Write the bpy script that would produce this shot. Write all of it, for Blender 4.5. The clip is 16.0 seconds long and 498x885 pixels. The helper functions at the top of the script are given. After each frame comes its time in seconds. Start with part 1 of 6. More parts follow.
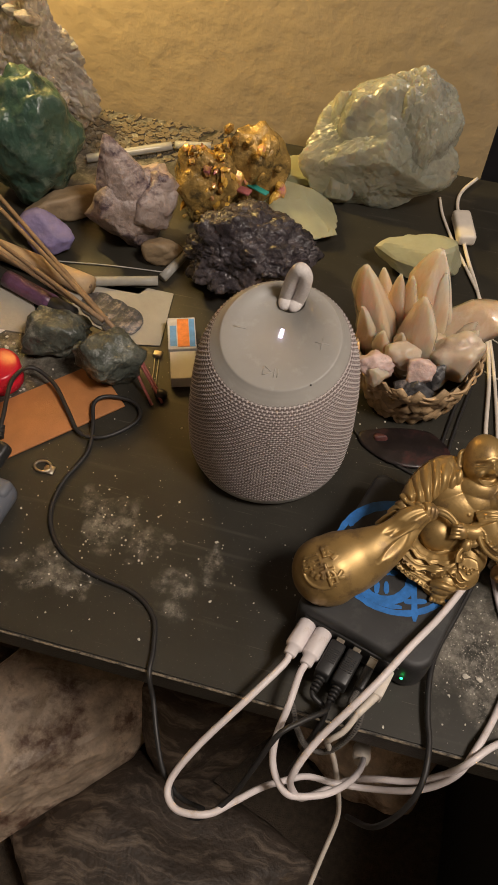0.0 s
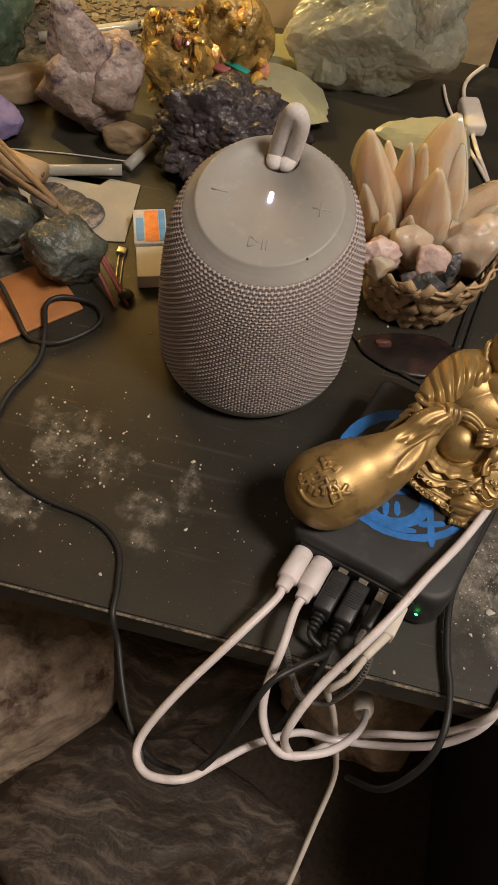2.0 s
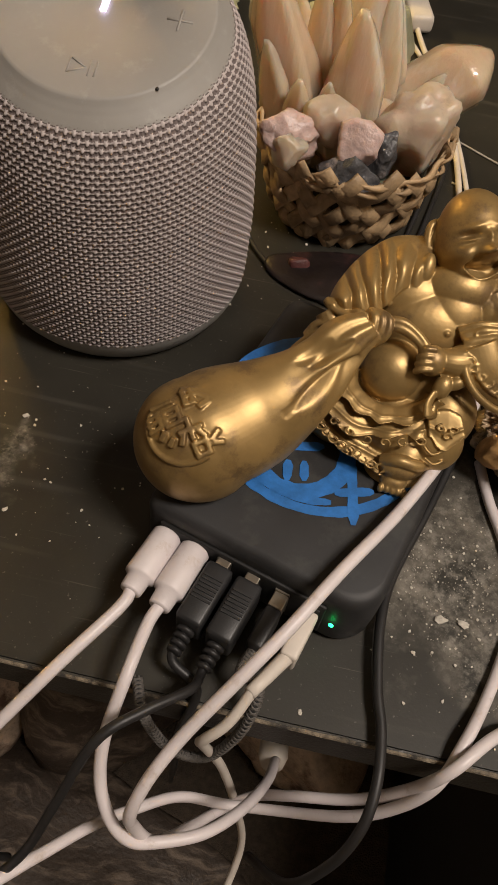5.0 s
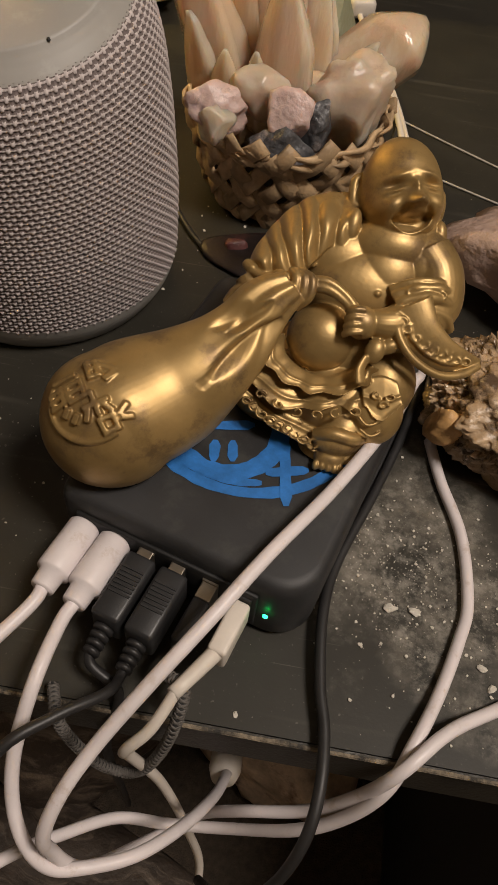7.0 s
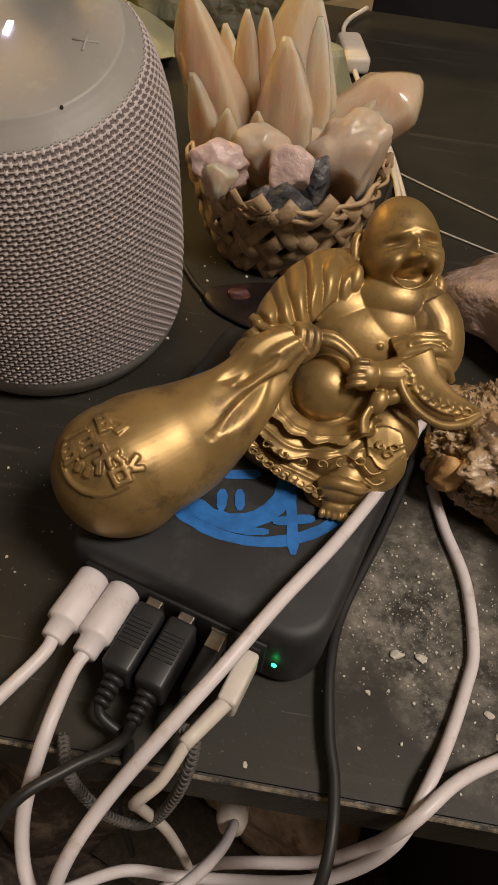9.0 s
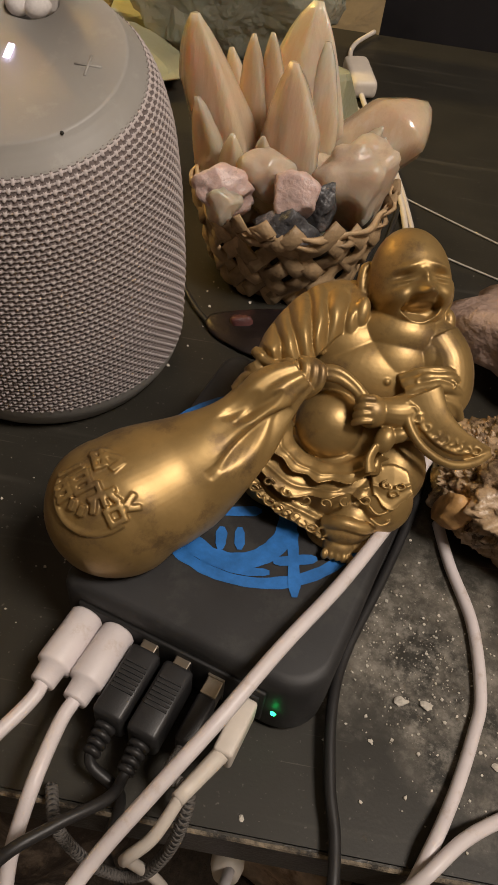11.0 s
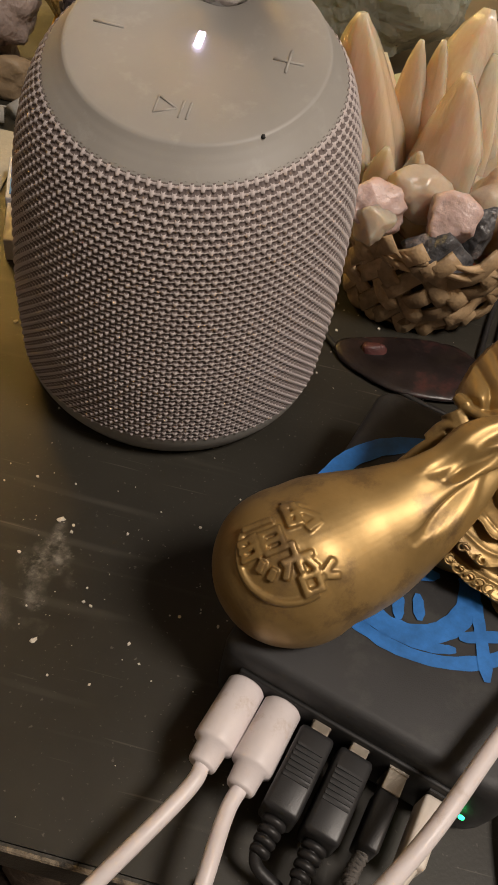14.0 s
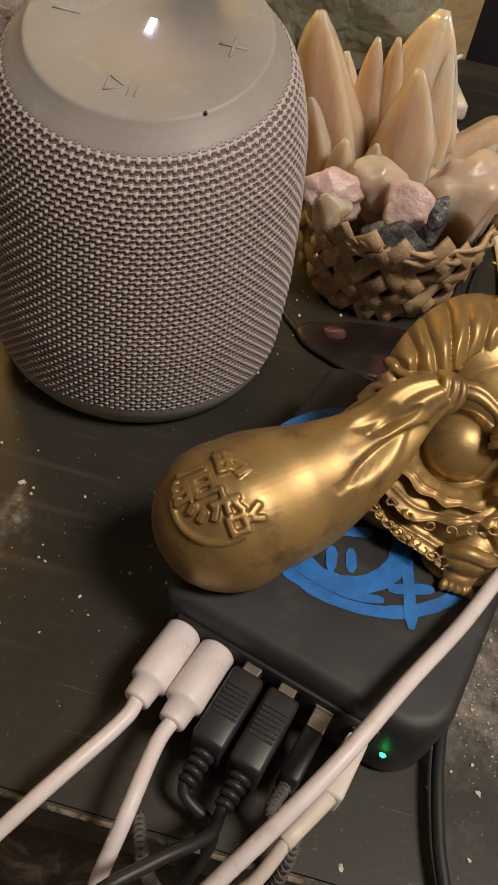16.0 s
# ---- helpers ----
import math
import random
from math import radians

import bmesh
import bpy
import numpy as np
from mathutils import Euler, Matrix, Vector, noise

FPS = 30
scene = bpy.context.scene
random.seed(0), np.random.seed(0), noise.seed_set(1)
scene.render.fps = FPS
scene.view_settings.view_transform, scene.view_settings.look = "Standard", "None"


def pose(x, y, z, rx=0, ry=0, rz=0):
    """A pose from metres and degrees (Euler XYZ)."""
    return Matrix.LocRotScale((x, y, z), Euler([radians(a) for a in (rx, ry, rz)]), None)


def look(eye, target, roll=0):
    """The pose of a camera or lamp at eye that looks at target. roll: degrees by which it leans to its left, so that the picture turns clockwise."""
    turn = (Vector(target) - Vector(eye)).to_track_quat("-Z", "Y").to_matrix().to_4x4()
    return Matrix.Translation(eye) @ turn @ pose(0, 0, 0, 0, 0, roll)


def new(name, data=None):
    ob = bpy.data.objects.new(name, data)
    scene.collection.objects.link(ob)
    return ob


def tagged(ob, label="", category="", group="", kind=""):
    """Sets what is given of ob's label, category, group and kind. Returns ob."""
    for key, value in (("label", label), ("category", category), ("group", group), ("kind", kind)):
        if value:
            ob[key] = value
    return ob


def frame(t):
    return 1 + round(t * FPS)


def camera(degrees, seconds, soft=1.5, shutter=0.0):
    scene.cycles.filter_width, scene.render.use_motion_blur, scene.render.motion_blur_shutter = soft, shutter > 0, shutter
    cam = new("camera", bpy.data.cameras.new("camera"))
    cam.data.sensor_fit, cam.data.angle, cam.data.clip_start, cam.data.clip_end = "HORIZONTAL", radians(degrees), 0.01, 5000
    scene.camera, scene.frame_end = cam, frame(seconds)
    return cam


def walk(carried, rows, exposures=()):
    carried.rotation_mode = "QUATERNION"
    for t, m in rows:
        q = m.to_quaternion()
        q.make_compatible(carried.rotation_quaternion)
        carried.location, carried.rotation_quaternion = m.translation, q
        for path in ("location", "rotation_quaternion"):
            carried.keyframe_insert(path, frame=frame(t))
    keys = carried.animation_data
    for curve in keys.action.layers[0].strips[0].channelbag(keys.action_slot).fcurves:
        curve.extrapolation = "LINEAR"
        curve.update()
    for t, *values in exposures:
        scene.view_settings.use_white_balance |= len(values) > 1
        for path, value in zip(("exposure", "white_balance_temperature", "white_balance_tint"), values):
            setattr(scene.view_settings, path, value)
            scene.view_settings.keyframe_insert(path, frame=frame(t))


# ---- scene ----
cam = camera(36.0, 16.0)
PATH = [
    (0, (-0.065, -0.143, 0.457), (-0.306, 1.003, -1.164), 3.6),
    (0.5, (-0.09, -0.152, 0.434), (-0.327, 0.985, -1.194), 4.1),
    (1, (-0.087, -0.128, 0.424), (-0.327, 1.003, -1.208), 4.5),
    (1.5, (-0.048, -0.119, 0.387), (-0.227, 1.014, -1.251), 6.3),
    (2, (-0.07, -0.126, 0.37), (-0.229, 0.964, -1.3), 6.2),
    (2.5, (-0.072, -0.103, 0.376), (-0.228, 0.984, -1.296), 6.4),
    (3, (-0.047, -0.085, 0.329), (-0.169, 1.007, -1.343), 7.7),
    (3.5, (-0.058, -0.079, 0.29), (-0.174, 1.015, -1.38), 8.1),
    (4, (-0.041, -0.067, 0.282), (-0.132, 1.048, -1.376), 9.2),
    (4.5, (-0.04, -0.075, 0.259), (-0.124, 1.046, -1.396), 9.4),
    (5, (-0.031, -0.07, 0.256), (-0.109, 1.056, -1.395), 9.1),
    (7.3, (-0.006, -0.066, 0.231), (-0.068, 1.121, -1.377), 7.2),
    (7.5, (-0.005, -0.066, 0.232), (-0.059, 1.125, -1.374), 7.4),
    (8, (-0.005, -0.069, 0.237), (-0.054, 1.137, -1.358), 7.4),
    (8.5, (-0.013, -0.068, 0.239), (-0.078, 1.161, -1.337), 6.9),
    (9, (-0.012, -0.066, 0.238), (-0.082, 1.19, -1.316), 6.9),
    (11.5, (-0.015, -0.055, 0.234), (-0.094, 1.234, -1.294), 7.7),
    (12, (-0.019, -0.058, 0.221), (-0.092, 1.234, -1.303), 8.3),
    (12.5, (-0.027, -0.043, 0.225), (-0.095, 1.248, -1.3), 9.1),
    (13, (-0.055, -0.042, 0.219), (-0.124, 1.247, -1.309), 10.0),
    (13.5, (-0.058, -0.043, 0.21), (-0.135, 1.25, -1.314), 10.9),
    (14, (-0.068, -0.038, 0.217), (-0.152, 1.256, -1.306), 11.2),
    (14.5, (-0.072, -0.042, 0.207), (-0.162, 1.259, -1.309), 11.2),
    (15, (-0.057, -0.042, 0.211), (-0.156, 1.269, -1.297), 11.3),
    (15.5, (-0.057, -0.044, 0.223), (-0.163, 1.27, -1.281), 11.3),
    (16, (-0.046, -0.054, 0.218), (-0.153, 1.269, -1.278), 11.3),
]
walk(cam, [(t, look(eye, target, roll)) for t, eye, target, roll in PATH],
     exposures=[(0, 0.06), (0.5, 0.26), (1, 0.18), (1.5, 0.05), (2.5, 0.17), (3.5, 0.10), (4.5, 0.06), (7.5, -0.05), (9, -0.06), (12.3, -0.08), (13.5, 0.07), (16, 0.09)])


# ---- world, light ----
world = bpy.data.worlds.new("room")
scene.world = world
world.use_nodes = True
world.node_tree.nodes["Background"].inputs["Color"].default_value = (0.9, 0.75, 0.6, 1)
world.node_tree.nodes["Background"].inputs["Strength"].default_value = 0.02


def area_lamp(name, eye, target, size, watts, color):
    data = bpy.data.lights.new(name, "AREA")
    data.shape, data.size, data.energy, data.color = "DISK", size, watts, color
    ob = new(name, data)
    ob.matrix_world = look(eye, target)
    return ob


area_lamp("ceiling_light", (0.60, -0.22, 1.40), (-0.05, 0.15, 0.0), 0.36, 19.0, (1.0, 0.88, 0.78))
area_lamp("table_lamp", (-0.49, 0.490, 0.36), (-0.45, 0.56, 0.33), 0.07, 4.8, (1.0, 0.70, 0.24))


# ---- materials ----
def socket(node, name):
    return node.inputs[name]


def material(name, color, rough=0.5, metal=0.0, vary=0.25, scale=60.0, bump=0.2, bump_scale=None, bump_dist=0.001,
             second=None, second_scale=None, second_amount=0.5, spec=0.5, transmission=0.0, subsurface=0.0, coat=0.0,
             rough_vary=0.12, ior=1.5, sss_radius=0.01, random_tint=0.0, stretch=(1, 1, 1)):
    """A Principled material with colour, gloss and relief varied at two sizes. Scales are per metre."""
    m = bpy.data.materials.new(name)
    m.use_nodes = True
    nt = m.node_tree
    n, l = nt.nodes, nt.links
    b = n["Principled BSDF"]
    co = n.new("ShaderNodeTexCoord")
    mp = n.new("ShaderNodeMapping")
    mp.inputs["Scale"].default_value = stretch
    l.new(co.outputs["Object"], mp.inputs["Vector"])
    big = n.new("ShaderNodeTexNoise")
    big.inputs["Scale"].default_value, big.inputs["Detail"].default_value = scale, 6
    big.inputs["Roughness"].default_value = 0.65
    fine = n.new("ShaderNodeTexNoise")
    fine.inputs["Scale"].default_value, fine.inputs["Detail"].default_value = bump_scale or scale * 7, 5
    for t in (big, fine):
        l.new(mp.outputs["Vector"], t.inputs["Vector"])
    ramp = n.new("ShaderNodeValToRGB")
    lo = [c * (1 - vary) for c in color]
    hi = [min(1, c * (1 + vary)) for c in color]
    ramp.color_ramp.elements[0].position, ramp.color_ramp.elements[1].position = 0.3, 0.7
    ramp.color_ramp.elements[0].color, ramp.color_ramp.elements[1].color = (*lo, 1), (*hi, 1)
    l.new(big.outputs["Fac"], ramp.inputs["Fac"])
    last = ramp.outputs["Color"]
    if second:
        spots = n.new("ShaderNodeTexNoise")
        spots.inputs["Scale"].default_value, spots.inputs["Detail"].default_value = second_scale or scale * 0.5, 8
        spots.inputs["Roughness"].default_value = 0.7
        l.new(mp.outputs["Vector"], spots.inputs["Vector"])
        mask = n.new("ShaderNodeMapRange")
        mask.inputs["From Min"].default_value, mask.inputs["From Max"].default_value = 0.62 - 0.25 * second_amount, 0.72 - 0.2 * second_amount
        l.new(spots.outputs["Fac"], mask.inputs["Value"])
        mix = n.new("ShaderNodeMixRGB")
        mix.inputs["Color2"].default_value = (*second, 1)
        l.new(mask.outputs["Result"], mix.inputs["Fac"])
        l.new(last, mix.inputs["Color1"])
        last = mix.outputs["Color"]
    if random_tint:
        info = n.new("ShaderNodeObjectInfo")
        mr = n.new("ShaderNodeMapRange")
        mr.inputs["To Min"].default_value, mr.inputs["To Max"].default_value = 1 - random_tint, 1 + random_tint
        l.new(info.outputs["Random"], mr.inputs["Value"])
        mul = n.new("ShaderNodeMixRGB")
        mul.blend_type, mul.inputs["Fac"].default_value = "MULTIPLY", 1
        l.new(last, mul.inputs["Color1"])
        l.new(mr.outputs["Result"], mul.inputs["Color2"])
        last = mul.outputs["Color"]
    l.new(last, b.inputs["Base Color"])
    rr = n.new("ShaderNodeMapRange")
    rr.inputs["To Min"].default_value, rr.inputs["To Max"].default_value = max(0.02, rough - rough_vary), min(1, rough + rough_vary)
    l.new(big.outputs["Fac"], rr.inputs["Value"])
    l.new(rr.outputs["Result"], b.inputs["Roughness"])
    b.inputs["Metallic"].default_value = metal
    b.inputs["Specular IOR Level"].default_value = spec
    b.inputs["Transmission Weight"].default_value = transmission
    b.inputs["Coat Weight"].default_value = coat
    b.inputs["IOR"].default_value = ior
    if subsurface:
        b.inputs["Subsurface Weight"].default_value = subsurface
        b.inputs["Subsurface Scale"].default_value = sss_radius
        b.inputs["Subsurface Radius"].default_value = (1.0, 0.7, 0.5)
    if bump:
        bp = n.new("ShaderNodeBump")
        bp.inputs["Strength"].default_value, bp.inputs["Distance"].default_value = bump, bump_dist
        l.new(fine.outputs["Fac"], bp.inputs["Height"])
        l.new(bp.outputs["Normal"], b.inputs["Normal"])
    return m


def glow(name, color, strength):
    m = bpy.data.materials.new(name)
    m.use_nodes = True
    b = m.node_tree.nodes["Principled BSDF"]
    b.inputs["Base Color"].default_value = (*color, 1)
    b.inputs["Emission Color"].default_value = (*color, 1)
    b.inputs["Emission Strength"].default_value = strength
    return m


def table_material():
    """Black painted board, greyed by dust, with pale powder smears and fine scratches."""
    m = material("black_board", (0.026, 0.0238, 0.018), rough=0.44, vary=0.35, scale=9, bump=0.1, bump_scale=900, bump_dist=0.0004, rough_vary=0.14)
    nt = m.node_tree
    n, l = nt.nodes, nt.links
    b = n["Principled BSDF"]
    base = b.inputs["Base Color"].links[0].from_socket
    geo = n.new("ShaderNodeNewGeometry")
    # powder lies thick in a few ragged patches of the board
    rag = n.new("ShaderNodeTexNoise")
    rag.inputs["Scale"].default_value, rag.inputs["Detail"].default_value = 38, 4
    l.new(geo.outputs["Position"], rag.inputs["Vector"])
    torn = n.new("ShaderNodeVectorMath")
    torn.operation = "MULTIPLY_ADD"
    torn.inputs[1].default_value = (0.09, 0.09, 0)
    l.new(rag.outputs["Color"], torn.inputs[0])
    l.new(geo.outputs["Position"], torn.inputs[2])
    total = None
    for x, y, r in ((0.036, 0.086, 0.040), (0.037, 0.066, 0.042), (0.050, 0.048, 0.036), (0.074, 0.046, 0.034), (-0.208, 0.092, 0.022), (-0.238, 0.040, 0.020), (-0.214, 0.040, 0.016), (-0.147, 0.057, 0.018), (-0.180, 0.080, 0.016), (-0.35, 0.51, 0.10), (-0.132, 0.090, 0.014), (-0.34, 0.2, 0.08)):
        sub = n.new("ShaderNodeVectorMath")
        sub.operation = "DISTANCE"
        sub.inputs[1].default_value = (x + 0.045, y + 0.045, 0)
        l.new(torn.outputs["Vector"], sub.inputs[0])
        mr = n.new("ShaderNodeMapRange")
        mr.inputs["From Min"].default_value, mr.inputs["From Max"].default_value = r, r * 0.2
        l.new(sub.outputs["Value"], mr.inputs["Value"])
        if total is None:
            total = mr.outputs["Result"]
        else:
            mx = n.new("ShaderNodeMath")
            mx.operation = "MAXIMUM"
            l.new(total, mx.inputs[0])
            l.new(mr.outputs["Result"], mx.inputs[1])
            total = mx.outputs["Value"]
    last = base
    for sc, lo, hi, amount, col in ((55, 0.42, 0.62, 0.75, (0.24, 0.215, 0.175)), (170, 0.48, 0.64, 0.65, (0.33, 0.305, 0.26)), (420, 0.55, 0.68, 0.5, (0.40, 0.375, 0.32))):
        nz = n.new("ShaderNodeTexNoise")
        nz.inputs["Scale"].default_value, nz.inputs["Detail"].default_value, nz.inputs["Roughness"].default_value = sc, 7, 0.72
        l.new(geo.outputs["Position"], nz.inputs["Vector"])
        mr = n.new("ShaderNodeMapRange")
        mr.inputs["From Min"].default_value, mr.inputs["From Max"].default_value, mr.inputs["To Max"].default_value = lo, hi, amount
        l.new(nz.outputs["Fac"], mr.inputs["Value"])
        mul = n.new("ShaderNodeMath")
        mul.operation = "MULTIPLY"
        l.new(mr.outputs["Result"], mul.inputs[0])
        l.new(total, mul.inputs[1])
        mix = n.new("ShaderNodeMixRGB")
        mix.inputs["Color2"].default_value = (*col, 1)
        l.new(mul.outputs["Value"], mix.inputs["Fac"])
        l.new(last, mix.inputs["Color1"])
        last = mix.outputs["Color"]
    # thin even dust film with specks all over
    nz = n.new("ShaderNodeTexNoise")
    nz.inputs["Scale"].default_value, nz.inputs["Detail"].default_value = 650, 3
    l.new(geo.outputs["Position"], nz.inputs["Vector"])
    mr = n.new("ShaderNodeMapRange")
    mr.inputs["From Min"].default_value, mr.inputs["From Max"].default_value, mr.inputs["To Max"].default_value = 0.66, 0.74, 0.35
    l.new(nz.outputs["Fac"], mr.inputs["Value"])
    mix = n.new("ShaderNodeMixRGB")
    mix.inputs["Color2"].default_value = (0.25, 0.23, 0.2, 1)
    l.new(mr.outputs["Result"], mix.inputs["Fac"])
    l.new(last, mix.inputs["Color1"])
    last = mix.outputs["Color"]
    for turn, length, width, lo, hi, amount in ((20, 14, 520, 0.70, 0.76, 0.45), (112, 22, 700, 0.72, 0.78, 0.4), (75, 9, 160, 0.62, 0.80, 0.22)):
        mp = n.new("ShaderNodeMapping")
        mp.inputs["Rotation"].default_value = (0, 0, radians(turn))
        mp.inputs["Scale"].default_value = (length, width, 1)
        l.new(geo.outputs["Position"], mp.inputs["Vector"])
        nz = n.new("ShaderNodeTexNoise")
        nz.inputs["Scale"].default_value, nz.inputs["Detail"].default_value = 1.0, 2
        l.new(mp.outputs["Vector"], nz.inputs["Vector"])
        mr = n.new("ShaderNodeMapRange")
        mr.inputs["From Min"].default_value, mr.inputs["From Max"].default_value, mr.inputs["To Max"].default_value = lo, hi, amount
        l.new(nz.outputs["Fac"], mr.inputs["Value"])
        mix = n.new("ShaderNodeMixRGB")
        mix.inputs["Color2"].default_value = (0.16, 0.145, 0.12, 1)
        l.new(mr.outputs["Result"], mix.inputs["Fac"])
        l.new(last, mix.inputs["Color1"])
        last = mix.outputs["Color"]
    l.new(last, b.inputs["Base Color"])
    return m


def banded_material(name, dark, light, scale, distort, rough=0.6, tilt=(0, 0, 0)):
    m = material(name, dark, rough=rough, vary=0.3, scale=40, bump=0.6, bump_scale=160, bump_dist=0.003)
    nt = m.node_tree
    n, l = nt.nodes, nt.links
    b = n["Principled BSDF"]
    base = b.inputs["Base Color"].links[0].from_socket
    co = n.new("ShaderNodeTexCoord")
    mp = n.new("ShaderNodeMapping")
    mp.inputs["Rotation"].default_value = [radians(a) for a in tilt]
    mp.inputs["Scale"].default_value = (scale * 0.12, scale, scale * 0.6)
    bend = n.new("ShaderNodeTexNoise")
    bend.inputs["Scale"].default_value, bend.inputs["Detail"].default_value = distort, 3
    l.new(co.outputs["Object"], bend.inputs["Vector"])
    push = n.new("ShaderNodeVectorMath")
    push.operation = "MULTIPLY_ADD"
    push.inputs[1].default_value = (0.10, 0.10, 0.10)
    l.new(bend.outputs["Color"], push.inputs[0])
    l.new(co.outputs["Object"], push.inputs[2])
    l.new(push.outputs["Vector"], mp.inputs["Vector"])
    wv = n.new("ShaderNodeTexNoise")
    wv.inputs["Scale"].default_value, wv.inputs["Detail"].default_value, wv.inputs["Roughness"].default_value = 1.0, 8, 0.7
    l.new(mp.outputs["Vector"], wv.inputs["Vector"])
    mr = n.new("ShaderNodeMapRange")
    mr.inputs["From Min"].default_value, mr.inputs["From Max"].default_value, mr.inputs["To Max"].default_value = 0.48, 0.72, 0.75
    l.new(wv.outputs["Fac"], mr.inputs["Value"])
    mix = n.new("ShaderNodeMixRGB")
    mix.inputs["Color2"].default_value = (*light, 1)
    l.new(mr.outputs["Result"], mix.inputs["Fac"])
    l.new(base, mix.inputs["Color1"])
    l.new(mix.outputs["Color"], b.inputs["Base Color"])
    return m


M_WALL = material("tan_wall_paint", (0.375, 0.29, 0.175), rough=0.72, vary=0.06, scale=5, bump=0.5, bump_scale=45, bump_dist=0.004)
M_ROOM = material("plain_room_paint", (0.50, 0.435, 0.345), rough=0.85, vary=0.06, scale=3, bump=0.1)
M_TABLE = table_material()
M_EDGE = material("worn_board_edge", (0.19, 0.155, 0.11), rough=0.85, vary=0.5, scale=300, bump=0.6, bump_scale=900, second=(0.03, 0.027, 0.023), second_scale=160, second_amount=0.6)
M_EDGE_DARK = material("black_board_side", (0.040, 0.036, 0.028), rough=0.45, vary=0.4, scale=40, bump=0.3, bump_scale=700)
M_YARN = material("grey_yarn", (0.56, 0.50, 0.49), rough=0.62, vary=0.12, scale=900, bump=0.2, bump_scale=4000, bump_dist=0.0002, spec=0.4)
M_GAP_SHADE = material("dark_yarn_gap_shade", (0.17, 0.138, 0.132), rough=0.9, vary=0.2, scale=800, bump=0)
M_CAP = material("grey_rubber_cap", (0.33, 0.315, 0.29), rough=0.5, vary=0.05, scale=40, bump=0.08, bump_scale=2500, bump_dist=0.0002, second=(0.37, 0.355, 0.33), second_scale=90, second_amount=0.25)
M_MARK = material("pressed_marking", (0.345, 0.33, 0.304), rough=0.6, vary=0.1, scale=200, bump=0)
M_CORD = material("white_cord", (0.66, 0.62, 0.60), rough=0.75, vary=0.1, scale=700, bump=0.5, bump_scale=2600, bump_dist=0.0006)
M_BLACK = material("black_plastic", (0.022, 0.022, 0.023), rough=0.42, vary=0.25, scale=60, bump=0.15, bump_scale=2400, bump_dist=0.0003)
M_BLACK_RUBBER = material("black_rubber", (0.02, 0.019, 0.019), rough=0.5, vary=0.2, scale=120, bump=0.15, bump_scale=1500, bump_dist=0.0003)
M_HUB = material("matte_black_case", (0.024, 0.024, 0.025), rough=0.55, vary=0.25, scale=35, bump=0.2, bump_scale=3000, bump_dist=0.0002, second=(0.040, 0.040, 0.038), second_scale=60, second_amount=0.45)
M_BLUE = material("blue_paint_marker", (0.025, 0.16, 0.48), rough=0.5, vary=0.3, scale=160, bump=0.2, bump_scale=900, bump_dist=0.0002)
M_WHITE = material("white_plastic", (0.72, 0.66, 0.66), rough=0.42, vary=0.06, scale=90, bump=0.05, subsurface=0.0, second=(0.6, 0.52, 0.48), second_scale=120, second_amount=0.2)
M_CREAM = material("aged_white_plastic", (0.66, 0.60, 0.53), rough=0.45, vary=0.08, scale=90, bump=0.05)
M_METAL = material("dull_steel", (0.46, 0.41, 0.34), rough=0.35, metal=1.0, vary=0.15, scale=200, bump=0.1)
M_PORT = material("port_dark", (0.012, 0.012, 0.012), rough=0.6, vary=0.1, scale=200, bump=0)
M_BRAID_A = material("braid_black", (0.03, 0.03, 0.03), rough=0.7, vary=0.3, scale=900, bump=0.3)
M_BRAID_B = material("braid_pale", (0.11, 0.10, 0.09), rough=0.7, vary=0.2, scale=900, bump=0.3)
M_BRASS = material("aged_brass", (0.375, 0.248, 0.095), rough=0.42, metal=0.55, vary=0.2, scale=45, bump=0.12, bump_scale=500, bump_dist=0.0004, second=(0.23, 0.15, 0.068), second_scale=70, second_amount=0.4, rough_vary=0.10)
M_LED_GREEN = glow("green_light", (0.02, 1.0, 0.25), 6.0)
M_LED_WHITE = glow("white_light", (0.80, 0.70, 1.0), 7.0)
M_LED_BLUE = glow("blue_light", (0.05, 0.35, 1.0), 8.0)
M_FLUORITE = material("pale_green_crystal", (0.48, 0.47, 0.375), rough=0.22, vary=0.08, scale=24, bump=0.22, bump_scale=60, bump_dist=0.004, subsurface=0.6, sss_radius=0.03, second=(0.33, 0.335, 0.285), second_scale=18, second_amount=0.5, transmission=0.4, ior=1.38)
M_FLUORITE_FLAT = material("yellow_green_slab", (0.36, 0.355, 0.23), rough=0.35, vary=0.12, scale=25, bump=0.3, bump_scale=150, subsurface=0.4, sss_radius=0.01)
M_PEACH = material("peach_crystal", (0.80, 0.62, 0.45), rough=0.16, transmission=0.25, vary=0.10, scale=60, bump=0.45, bump_scale=420, bump_dist=0.0012, stretch=(1, 1, 0.12), subsurface=0.85, sss_radius=0.016, second=(0.86, 0.74, 0.60), second_scale=40, second_amount=0.4, rough_vary=0.08, coat=1.0)
M_PALE = material("cloudy_white_stone", (0.66, 0.54, 0.42), rough=0.34, vary=0.14, scale=70, bump=0.35, bump_scale=140, bump_dist=0.002, subsurface=0.8, sss_radius=0.014, transmission=0.2, second=(0.50, 0.38, 0.30), second_scale=60, second_amount=0.3)
